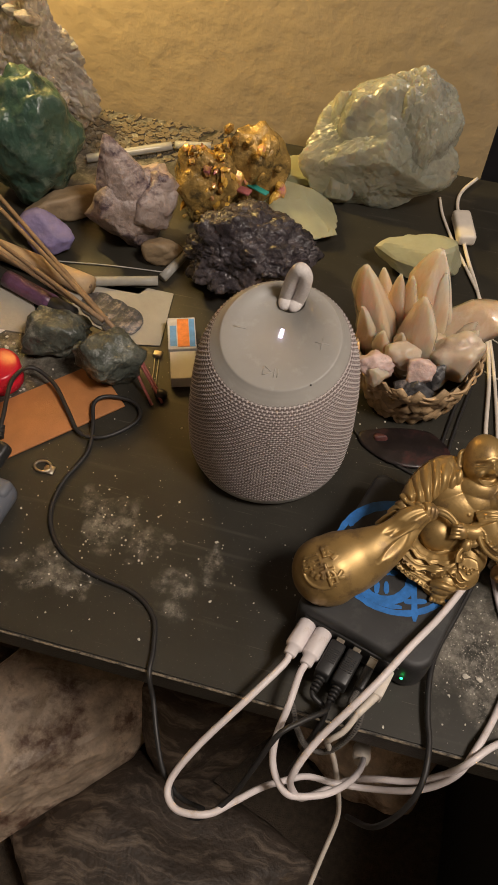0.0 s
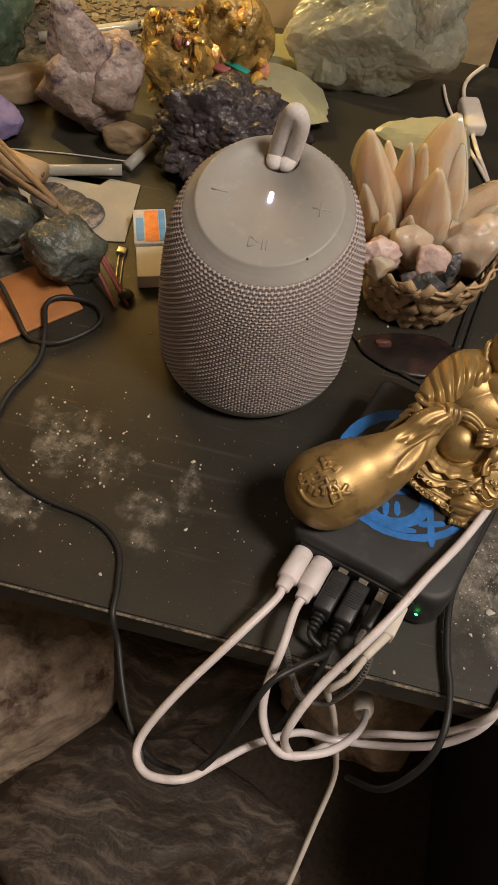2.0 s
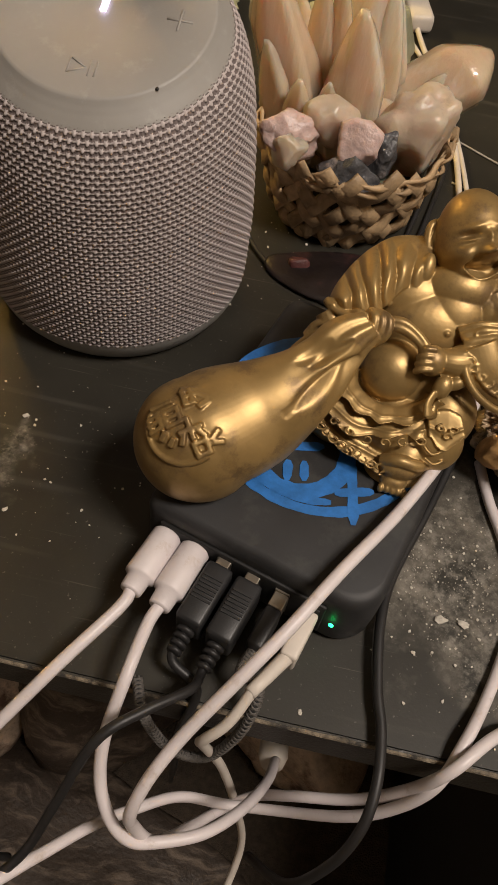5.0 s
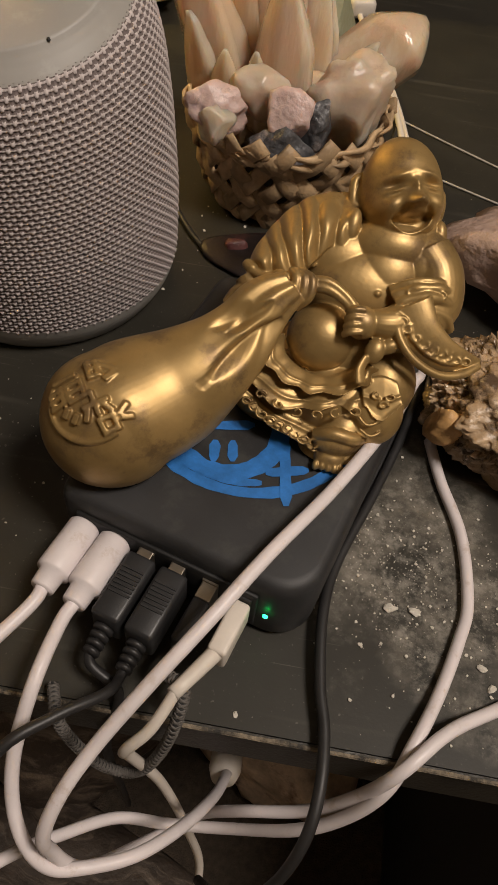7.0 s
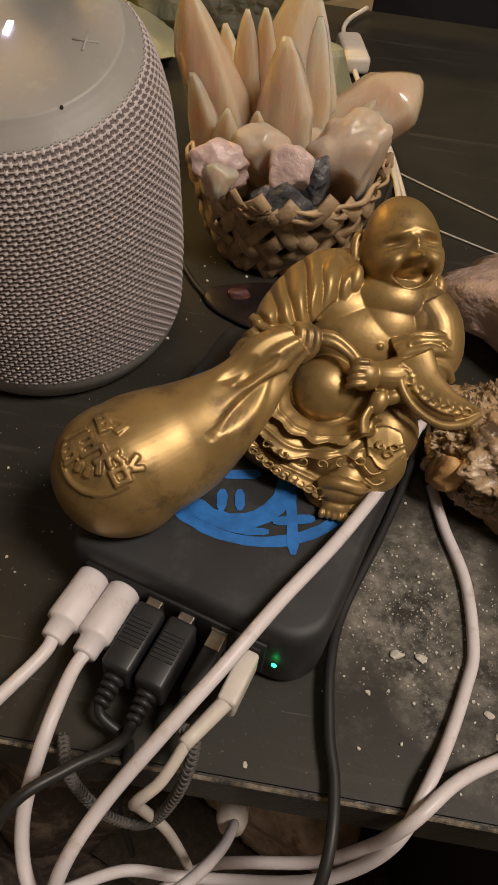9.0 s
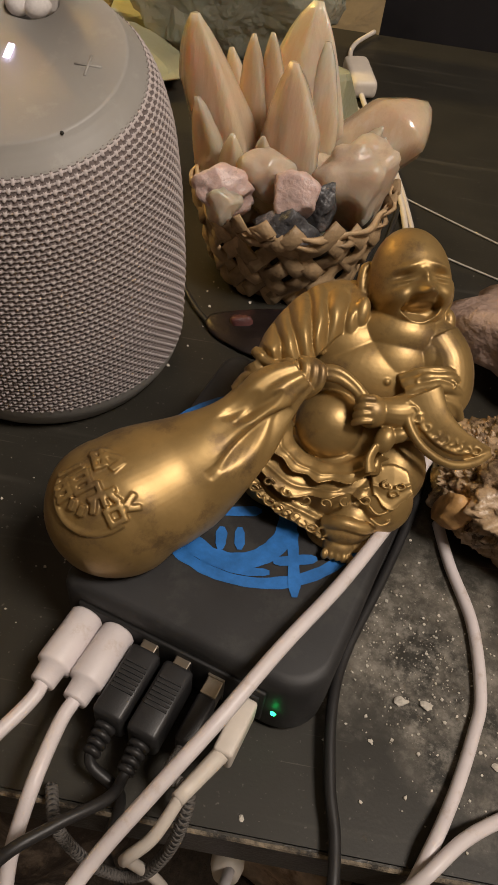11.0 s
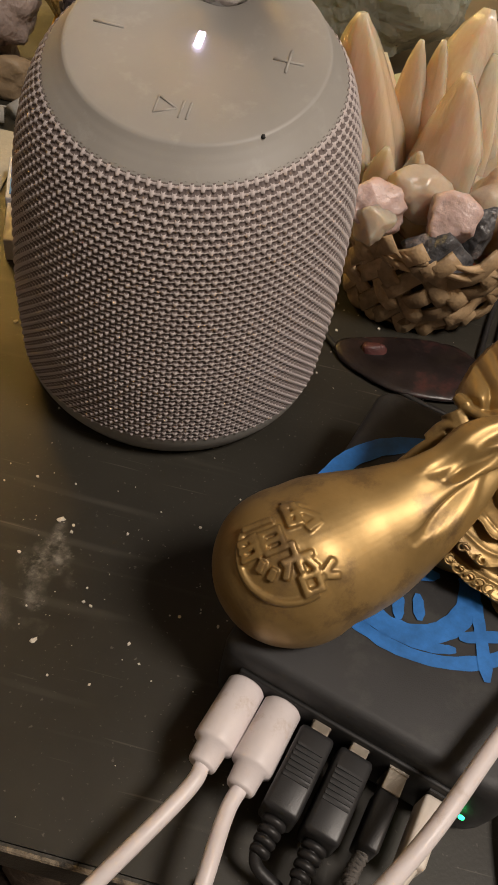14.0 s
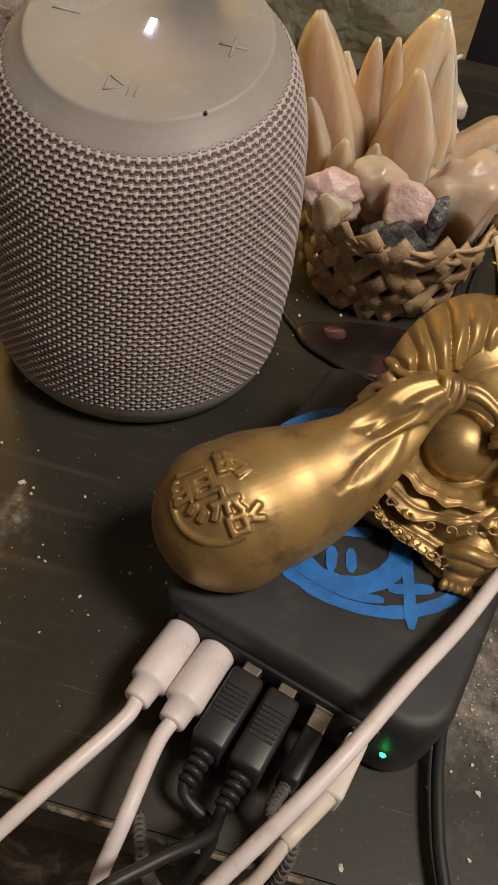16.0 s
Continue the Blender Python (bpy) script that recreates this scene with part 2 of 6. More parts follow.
M_PINK = material("pink_stone", (0.62, 0.46, 0.42), rough=0.35, vary=0.2, scale=110, bump=0.6, bump_scale=220, bump_dist=0.002, subsurface=0.3, sss_radius=0.004, second=(0.30, 0.22, 0.19), second_scale=120, second_amount=0.25)
M_GREYSTONE = material("blue_grey_stone", (0.085, 0.085, 0.09), rough=0.32, vary=0.5, scale=90, bump=0.9, bump_scale=200, bump_dist=0.003, second=(0.34, 0.29, 0.27), second_scale=110, second_amount=0.35)
M_CANE = material("rattan_strip", (0.46, 0.32, 0.18), rough=0.55, vary=0.25, scale=160, bump=0.5, bump_scale=900, bump_dist=0.0006, random_tint=0.3)
M_PURPLE = material("dark_purple_crystal", (0.042, 0.036, 0.042), rough=0.26, vary=0.6, scale=45, bump=0.7, bump_scale=170, bump_dist=0.004, second=(0.10, 0.085, 0.09), second_scale=60, second_amount=0.5)
M_SMOKE = material("smoky_amethyst", (0.36, 0.285, 0.255), rough=0.38, vary=0.4, scale=40, bump=0.8, bump_scale=150, bump_dist=0.004, second=(0.10, 0.07, 0.085), second_scale=38, second_amount=0.5, subsurface=0.2)
M_GOLDROCK = material("coated_gold_crystal", (0.90, 0.50, 0.10), rough=0.22, metal=0.35, vary=0.35, scale=120, bump=0.4, bump_scale=200, bump_dist=0.003, second=(0.70, 0.25, 0.28), second_scale=60, second_amount=0.5, coat=0.3, random_tint=0.3)
M_AMBER = material("dark_amber_crystal", (0.34, 0.22, 0.07), rough=0.25, metal=0.2, vary=0.5, scale=80, bump=0.8, bump_scale=200, bump_dist=0.003, second=(0.09, 0.065, 0.03), second_scale=60, second_amount=0.45)
M_GREEN = material("polished_green_stone", (0.042, 0.085, 0.062), rough=0.3, vary=0.5, scale=40, bump=0.8, bump_scale=60, bump_dist=0.006, second=(0.12, 0.16, 0.125), second_scale=60, second_amount=0.4, coat=0.15)
M_QUARTZ = material("cloudy_quartz", (0.60, 0.55, 0.49), rough=0.22, vary=0.25, scale=45, bump=0.7, bump_scale=160, bump_dist=0.004, subsurface=0.3, sss_radius=0.015, transmission=0.5, ior=1.42, second=(0.38, 0.33, 0.29), second_scale=40, second_amount=0.4)
M_MOSS = material("mottled_green_grey_stone", (0.085, 0.095, 0.08), rough=0.32, vary=0.6, scale=60, bump=0.8, bump_scale=140, bump_dist=0.004, second=(0.26, 0.26, 0.22), second_scale=65, second_amount=0.35)
M_BLUESTONE = material("dull_violet_stone", (0.20, 0.17, 0.34), rough=0.6, vary=0.25, scale=60, bump=0.6, bump_scale=200, bump_dist=0.002)
M_TANSTONE = material("tan_stone", (0.30, 0.22, 0.135), rough=0.6, vary=0.2, scale=60, bump=0.4, bump_scale=240, bump_dist=0.002)
M_CRUST = material("brown_druzy", (0.42, 0.30, 0.185), rough=0.2, vary=0.4, scale=120, bump=0.5, bump_scale=600, bump_dist=0.001, second=(0.10, 0.065, 0.04), second_scale=90, second_amount=0.5)
M_CRUST_ORANGE = material("orange_druzy_skin", (0.62, 0.36, 0.14), rough=0.5, vary=0.3, scale=90, bump=0.5, bump_scale=400)
M_RUBBLE_AND_GAP = material("brown_rubble_and_gap_shade", (0.11, 0.085, 0.055), rough=0.9, vary=0.4, scale=200, bump=0.4)
M_ROSE = material("rough_rose_stone", (0.50, 0.36, 0.30), rough=0.6, vary=0.2, scale=45, bump=0.8, bump_scale=180, bump_dist=0.003)
M_RED = material("red_plastic", (0.55, 0.012, 0.03), rough=0.25, vary=0.1, scale=60, bump=0.05)
M_LEATHER = material("orange_leather", (0.40, 0.165, 0.055), rough=0.6, vary=0.12, scale=60, bump=0.3, bump_scale=1200, bump_dist=0.0005)
M_WOOD = material("pale_wood_dowel", (0.50, 0.35, 0.20), rough=0.6, vary=0.15, scale=80, bump=0.3, bump_scale=500)
M_STICK = material("bamboo_skewer", (0.26, 0.17, 0.10), rough=0.65, vary=0.25, scale=160, bump=0.3)
M_GLASS = material("pale_glass_tube", (0.42, 0.41, 0.38), rough=0.18, vary=0.08, scale=80, bump=0.05, transmission=0.25)
M_PAPER = material("grey_paper", (0.36, 0.335, 0.285), rough=0.8, vary=0.1, scale=30, bump=0.2, bump_scale=300)
M_CARD = material("white_card", (0.70, 0.66, 0.63), rough=0.6, vary=0.04, scale=50, bump=0.05)
M_PIC_ORANGE = material("printed_orange", (0.75, 0.22, 0.05), rough=0.4, vary=0.2, scale=200, bump=0)
M_PIC_BLUE = material("printed_blue", (0.10, 0.30, 0.62), rough=0.4, vary=0.2, scale=200, bump=0)
M_PIC_GREY = material("printed_grey", (0.50, 0.50, 0.52), rough=0.4, vary=0.2, scale=200, bump=0)
M_GREYGADGET = material("grey_blue_casing", (0.12, 0.13, 0.155), rough=0.5, vary=0.12, scale=40, bump=0.1, bump_scale=1500)
M_FLAKE = material("white_flakes", (0.62, 0.58, 0.50), rough=0.8, vary=0.25, scale=300, bump=0.4)
M_FOREST = banded_material("banded_dark_wood_stone", (0.060, 0.044, 0.033), (0.34, 0.265, 0.20), 60.0, 9.0)
M_PALEROCK = material("pink_grey_boulder", (0.56, 0.44, 0.335), rough=0.5, vary=0.5, scale=26, bump=0.8, bump_scale=60, bump_dist=0.006, second=(0.15, 0.085, 0.06), second_scale=14, second_amount=0.5)
M_CARPET = material("brown_carpet", (0.075, 0.055, 0.038), rough=0.95, vary=0.4, scale=120, bump=0.8, bump_scale=500, bump_dist=0.004)
M_NEAR_BLACK = material("near_black", (0.018, 0.016, 0.018), rough=0.6, vary=0.3, scale=12, bump=0.1)
M_TEAL = material("teal_plastic", (0.03, 0.28, 0.24), rough=0.4, vary=0.1, scale=90, bump=0)
M_MAUVE = material("mauve_wrapper", (0.13, 0.06, 0.12), rough=0.35, vary=0.35, scale=90, bump=0.4)
M_REDSTICK = material("dull_red_stick", (0.34, 0.10, 0.10), rough=0.7, vary=0.25, scale=160, bump=0.2)
M_AGATE = material("dark_red_glass", (0.016, 0.011, 0.011), rough=0.35, vary=0.6, scale=40, bump=0.3, second=(0.06, 0.022, 0.02), second_scale=50, second_amount=0.3)
M_REDCHIP = material("red_chip", (0.09, 0.03, 0.028), rough=0.5, vary=0.3, scale=200, bump=0.3)
M_STRING = material("pale_thread", (0.40, 0.38, 0.34), rough=0.7, vary=0.2, scale=300, bump=0)


# ---- building helpers ----
def mesh_from(name, bm, mat, smooth=True):
    me = bpy.data.meshes.new(name)
    bm.normal_update()
    bm.to_mesh(me)
    bm.free()
    for m in (mat if isinstance(mat, (list, tuple)) else [mat]):
        me.materials.append(m)
    if smooth:
        me.polygons.foreach_set("use_smooth", [True] * len(me.polygons))
    return me


def thing(name, at, label, category, group="", kind=""):
    """An Empty at the thing's base, to which its parts belong."""
    ob = new(name)
    ob.empty_display_size = 0.01
    ob.location = at
    return tagged(ob, label, category, group, kind)


def part(name, bm, mat, parent, label="", smooth=True):
    """One mesh under a thing or a part; the bmesh is in world places."""
    at = Vector((0, 0, 0))
    p = parent
    while p:
        at += p.location
        p = p.parent
    bmesh.ops.translate(bm, verts=bm.verts, vec=-at)
    ob = new(name, mesh_from(name, bm, mat, smooth))
    ob.parent = parent
    return tagged(ob, label)


def solid(name, bm, mat, at, label, category, group="", kind="", smooth=True):
    """A thing that is one mesh, with its origin at its base."""
    bmesh.ops.translate(bm, verts=bm.verts, vec=-Vector(at))
    ob = new(name, mesh_from(name, bm, mat, smooth))
    ob.location = at
    return tagged(ob, label, category, group, kind)


def join_bm(a, b):
    me = bpy.data.meshes.new("tmp")
    b.to_mesh(me)
    a.from_mesh(me)
    b.free()
    bpy.data.meshes.remove(me)
    return a


def box(cx, cy, cz, sx, sy, sz, bevel=0.0, seg=2, m=None):
    bm = bmesh.new()
    bmesh.ops.create_cube(bm, size=1, matrix=Matrix.Translation((cx, cy, cz)) @ Matrix.Diagonal((sx, sy, sz, 1)))
    if bevel:
        bmesh.ops.bevel(bm, geom=bm.edges[:], offset=bevel, segments=seg, profile=0.5, affect="EDGES")
    if m is not None:
        bm.transform(m)
    return bm


def spline(pts, per=8):
    """Catmull-Rom through the points."""
    p = [Vector(q) for q in pts]
    p = [p[0] * 2 - p[1]] + p + [p[-1] * 2 - p[-2]]
    out = []
    for i in range(1, len(p) - 2):
        for k in range(per):
            t = k / per
            a, b, c, d = p[i - 1], p[i], p[i + 1], p[i + 2]
            out.append(0.5 * ((2 * b) + (c - a) * t + (2 * a - 5 * b + 4 * c - d) * t * t + (3 * b - a - 3 * c + d) * t ** 3))
    out.append(p[-2])
    return out


def sweep(pts, radius, sides=10, caps=True, squash=1.0, up=None):
    """A tube along points; radius is a number or a function of 0..1 (and of the angle)."""
    bm = bmesh.new()
    n = len(pts)
    tang = [(pts[min(i + 1, n - 1)] - pts[max(i - 1, 0)]).normalized() for i in range(n)]
    side = tang[0].orthogonal().normalized() if up is None else (Vector(up) - tang[0] * Vector(up).dot(tang[0])).normalized()
    rings = []
    for i in range(n):
        side = (side - tang[i] * side.dot(tang[i])).normalized()
        other = tang[i].cross(side)
        ring = []
        for k in range(sides):
            a = 2 * math.pi * k / sides
            r = radius(i / (n - 1), a) if callable(radius) else radius
            ring.append(bm.verts.new(pts[i] + side * math.cos(a) * r + other * math.sin(a) * r * squash))
        rings.append(ring)
    for a, b in zip(rings, rings[1:]):
        for k in range(sides):
            bm.faces.new((a[k], a[(k + 1) % sides], b[(k + 1) % sides], b[k]))
    if caps:
        bm.faces.new(list(reversed(rings[0])))
        bm.faces.new(rings[-1])
    return bm


def cable(pts, r, per=8, sides=10):
    return sweep(spline(pts, per), r, sides)


def lathe(profile, sides=48, center=(0, 0), tilt=None):
    """A turned solid from (radius, height) pairs."""
    bm = bmesh.new()
    rings = []
    for r, z in profile:
        if r < 1e-6:
            rings.append([bm.verts.new((center[0], center[1], z))])
        else:
            rings.append([bm.verts.new((center[0] + r * math.cos(2 * math.pi * k / sides), center[1] + r * math.sin(2 * math.pi * k / sides), z)) for k in range(sides)])
    for a, b in zip(rings, rings[1:]):
        for k in range(sides):
            q = (k + 1) % sides
            if len(a) == 1:
                bm.faces.new((a[0], b[q], b[k]))
            elif len(b) == 1:
                bm.faces.new((a[k], a[q], b[0]))
            else:
                bm.faces.new((a[k], a[q], b[q], b[k]))
    return bm


def rock(at, dims, seed, facets=16, sub=4, lump=0.10, grit=0.02, lump_scale=2.2, turn=0, lean=(0, 0), keep=0.0, cells=0.0, cell_scale=4.0):
    """A broken stone: many cut faces, lumps and grit, resting on its base at 'at' (centre of the base)."""
    rnd = random.Random(seed)
    normals = []
    for i in range(facets):
        v = Vector((rnd.gauss(0, 1), rnd.gauss(0, 1), rnd.gauss(0, 1))).normalized()
        normals.append((v, rnd.uniform(0.72, 1.0)))
    bm = bmesh.new()
    bmesh.ops.create_icosphere(bm, subdivisions=sub, radius=1)
    off = Vector((seed * 3.7, seed * 1.3, seed * 0.7))
    for v in bm.verts:
        d = v.co.normalized()
        r = min([1.25] + [h / max(0.05, d.dot(nv)) for nv, h in normals if d.dot(nv) > 0.05])
        r = r * (1 - keep) + keep
        r *= 1 + lump * noise.noise(d * lump_scale + off) + grit * noise.noise(d * 9 + off) + grit * 0.6 * noise.noise(d * 21 + off)
        if cells:
            near = noise.voronoi(d * cell_scale + off)[0]
            r *= 1 + cells * (min(0.16, near[1] - near[0]) - 0.10 + 0.16 * noise.noise(d * cell_scale * 0.6 + off))
        v.co = d * r
    rot = pose(0, 0, 0, lean[0], lean[1], turn)
    bm.transform(rot @ Matrix.Diagonal((dims[0] / 2, dims[1] / 2, dims[2] / 2, 1)))
    c, s = abs(math.cos(radians(turn))), abs(math.sin(radians(turn)))
    rdims = (math.hypot(dims[0] * c, dims[1] * s), math.hypot(dims[0] * s, dims[1] * c), dims[2] * 1.1)
    for k in range(3):
        lo, hi = min(v.co[k] for v in bm.verts), max(v.co[k] for v in bm.verts)
        for v in bm.verts:
            v.co[k] = (v.co[k] - (lo + hi) / 2) * rdims[k] / (hi - lo)
    low = min(v.co.z for v in bm.verts)
    floor_z = low + dims[2] * 0.10
    for v in bm.verts:
        if v.co.z < floor_z:
            v.co.z = floor_z
    bmesh.ops.translate(bm, verts=bm.verts, vec=Vector(at) - Vector((0, 0, floor_z)))
    return bm


def crystal(base, tip, width, sides=6, seed=0, shoulder=0.72, squash=0.8, soft=0.05):
    """A pointed prism from base to tip with uneven faces."""
    rnd = random.Random(seed)
    a, b = Vector(base), Vector(tip)
    axis = (b - a).normalized()
    s = axis.orthogonal().normalized()
    o = axis.cross(s)
    spin = rnd.uniform(0, 6.28)
    bm = bmesh.new()
    rings = []
    for f, w in ((0, 0.8), (0.35, 1.0), (shoulder, 0.86)):
        ring = []
        for k in range(sides):
            an = spin + 2 * math.pi * (k + rnd.uniform(-0.12, 0.12)) / sides
            sh = f + (rnd.uniform(-0.10, 0.10) if f == shoulder else 0)
            ring.append(bm.verts.new(a + (b - a) * sh + (s * math.cos(an) + o * math.sin(an) * squash) * width * w))
        rings.append(ring)
    peak = [bm.verts.new(b + (s * math.cos(spin) * 0.12 - axis * 0.02) * width), bm.verts.new(b - s * math.cos(spin) * 0.12 * width)]
    for p, q in zip(rings, rings[1:]):
        for k in range(sides):
            bm.faces.new((p[k], p[(k + 1) % sides], q[(k + 1) % sides], q[k]))
    top = rings[-1]
    h = sides // 2
    for k in range(sides):
        bm.faces.new((top[k], top[(k + 1) % sides], peak[0 if k < h else 1]))
    bm.faces.new((top[0], peak[0], peak[1]))
    bm.faces.new((top[h], peak[1], peak[0]))
    bm.faces.new(list(reversed(rings[0])))
    bmesh.ops.recalc_face_normals(bm, faces=bm.faces)
    bmesh.ops.bevel(bm, geom=bm.edges[:], offset=width * soft, segments=1 if soft < 0.06 else 3, affect="EDGES")
    return bm


def blade(base, tip, width, seed=0, sides=6, shoulder=0.55, squash=0.6, edge=0.9):
    """A smooth-edged crystal blade with a chisel tip and growth ridges."""
    rnd = random.Random(seed)
    a, b = Vector(base), Vector(tip)
    spin = rnd.uniform(0, 6.28)
    n = 26
    pts = [a.lerp(b, k / n) for k in range(n + 1)]
    off = seed * 1.7

    def rad(f, an):
        w = 2 * math.pi / sides
        poly = math.cos(w / 2) / math.cos(((an + spin) % w) - w / 2)
        r = width * (poly * edge + (1 - edge)) * (0.85 + 0.15 * min(1, f * 4))
        cut = shoulder + 0.12 * math.cos(an + spin)
        if f > cut:
            r *= max(0.03, 1 - (f - cut) / (1.0001 - cut)) ** 0.58
        return r * (1 + 0.035 * math.cos(5 * an + seed) + 0.10 * noise.noise(Vector((math.cos(an) * 3, math.sin(an) * 3, f * 2 + off))))

    return sweep(pts, rad, 24, squash=squash, up=(0.8, -0.6, 0.1))


# ---- the setting ----
TABLE_T = 0.021
WALL_Y = 0.560


def setting():
    # the desk is one board with a dark side and a worn front corner
    desk = thing("desk", (-0.3, 0.28, -TABLE_T), "black painted board desk with dusty scratched top and worn front edge", "desk", kind="structure")
    part("tabletop", box(-0.25, (WALL_Y - 0.003) / 2, -TABLE_T / 2, 1.5, WALL_Y - 0.003, TABLE_T), M_TABLE, desk, smooth=False)
    side = box(-0.25, -0.0011, -TABLE_T / 2 - 0.0002, 1.5, 0.0018, TABLE_T - 0.0006)
    part("front_side", side, M_EDGE_DARK, desk, "black board side", smooth=False)
    # chipped pale line along the front corner
    bm = bmesh.new()
    n = 420
    rows = []
    for i in range(n + 1):
        x = -0.75 + 1.25 * i / n
        w = 0.00005 + 0.0003 * max(0, noise.noise(Vector((x * 60, 0, 0))) + 0.3) + 0.0006 * max(0, noise.noise(Vector((x * 500, 3, 0))))
        rows.append([bm.verts.new((x, -0.0013 + w, 0.0004)), bm.verts.new((x, -0.0019, 0.0003)), bm.verts.new((x, -0.0023, -0.0001 - w * 0.3))])
    for a, b in zip(rows, rows[1:]):
        for k in range(2):
            bm.faces.new((a[k], a[k + 1], b[k + 1], b[k]))
    part("worn_corner", bm, M_EDGE, desk, "chipped pale board corner", smooth=False)

    def slab(name, cx, cy, cz, sx, sy, sz, mat, label):
        solid(name, box(cx, cy, cz, sx, sy, sz), mat, (cx, cy, cz - sz / 2), label, "wall", kind="structure", smooth=False)

    slab("wall_north", -0.70, WALL_Y + 0.05, 0.45, 1.412, 0.10, 2.6, M_WALL, "tan painted wall with rough orange peel texture")
    # black slab added to fill the dark area past the wall's end
    slab("wall_past_end", 0.45, WALL_Y + 0.40, 0.45, 0.90, 0.08, 2.6, M_NEAR_BLACK, "black slab set back past the end of the wall")
    # three unseen walls, added to close the room and bounce light back in
    slab("wall_west", -1.45, -0.55, 0.45, 0.10, 2.3, 2.6, M_ROOM, "unseen plain wall added to close the room")
    slab("wall_east", 0.95, -0.35, 0.45, 0.10, 2.7, 2.6, M_ROOM, "unseen plain wall added to close the room")
    slab("wall_south", -0.25, -1.75, 0.45, 2.5, 0.10, 2.6, M_ROOM, "unseen plain wall added to close the room")
    solid("floor", box(-0.25, -0.35, -0.77, 2.6, 2.9, 0.10), M_CARPET, (-0.25, -0.35, -0.82), "dark brown carpeted floor", "floor", kind="structure", smooth=False)
    # the ceiling is unseen too, added for the same bounce
    solid("ceiling", box(-0.25, -0.35, 1.80, 2.6, 2.9, 0.10), M_ROOM, (-0.25, -0.35, 1.75), "unseen plain ceiling added to close the room", "ceiling", kind="structure", smooth=False)
    solid("black_cabinet", box(0.42, 0.16, -0.42, 0.46, 0.5, 0.60, 0.004), M_NEAR_BLACK, (0.42, 0.16, -0.72), "plain black cabinet beside the desk knee space", "cabinet", kind="structure", smooth=False)


setting()


# ---- the speaker ----
SPK = Vector((-0.1196, 0.1818, 0.0))
TOP_C = Vector((-0.1160, 0.1722, 0.1266))
TOP_TILT = 17.0


def spk_frame(f):
    """The pose of the speaker's cross-section at the share f of its height: it leans forward and its top slopes."""
    c = SPK.lerp(TOP_C, f) if f < 1 else TOP_C
    return Matrix.Translation(c) @ pose(0, 0, 0, TOP_TILT * min(1, max(0, f)) ** 1.5)


def spk_radius(f):
    keys = ((0.0, 0.0492), (0.02, 0.0520), (0.06, 0.0548), (0.12, 0.0562), (0.35, 0.0564), (0.62, 0.0540), (0.78, 0.0514), (0.88, 0.0478), (0.95, 0.0430), (1.0, 0.0350))
    for (a, ra), (b, rb) in zip(keys, keys[1:]):
        if f <= b:
            k = (f - a) / (b - a)
            return ra + (rb - ra) * k
    return keys[-1][1]


def smooth_radius(f):
    return sum(spk_radius(min(1, max(0, f + d))) for d in (-0.03, -0.015, 0, 0.015, 0.03)) / 5


def loft_speaker(f0, f1, steps, sides, bump=None, cap_low=False, cap_top=False):
    bm = bmesh.new()
    rings = []
    for i in range(steps + 1):
        f = f0 + (f1 - f0) * i / steps
        m, r = spk_frame(f), smooth_radius(f)
        rings.append([bm.verts.new(m @ Vector(((r + (bump(i, k) if bump else 0)) * math.cos(2 * math.pi * k / sides), (r + (bump(i, k) if bump else 0)) * math.sin(2 * math.pi * k / sides), 0))) for k in range(sides)])
    for a, b in zip(rings, rings[1:]):
        for k in range(sides):
            bm.faces.new((a[k], a[(k + 1) % sides], b[(k + 1) % sides], b[k]))
    if cap_low:
        bm.faces.new(list(reversed(rings[0])))
    if cap_top:
        bm.faces.new(rings[-1])
    return bm


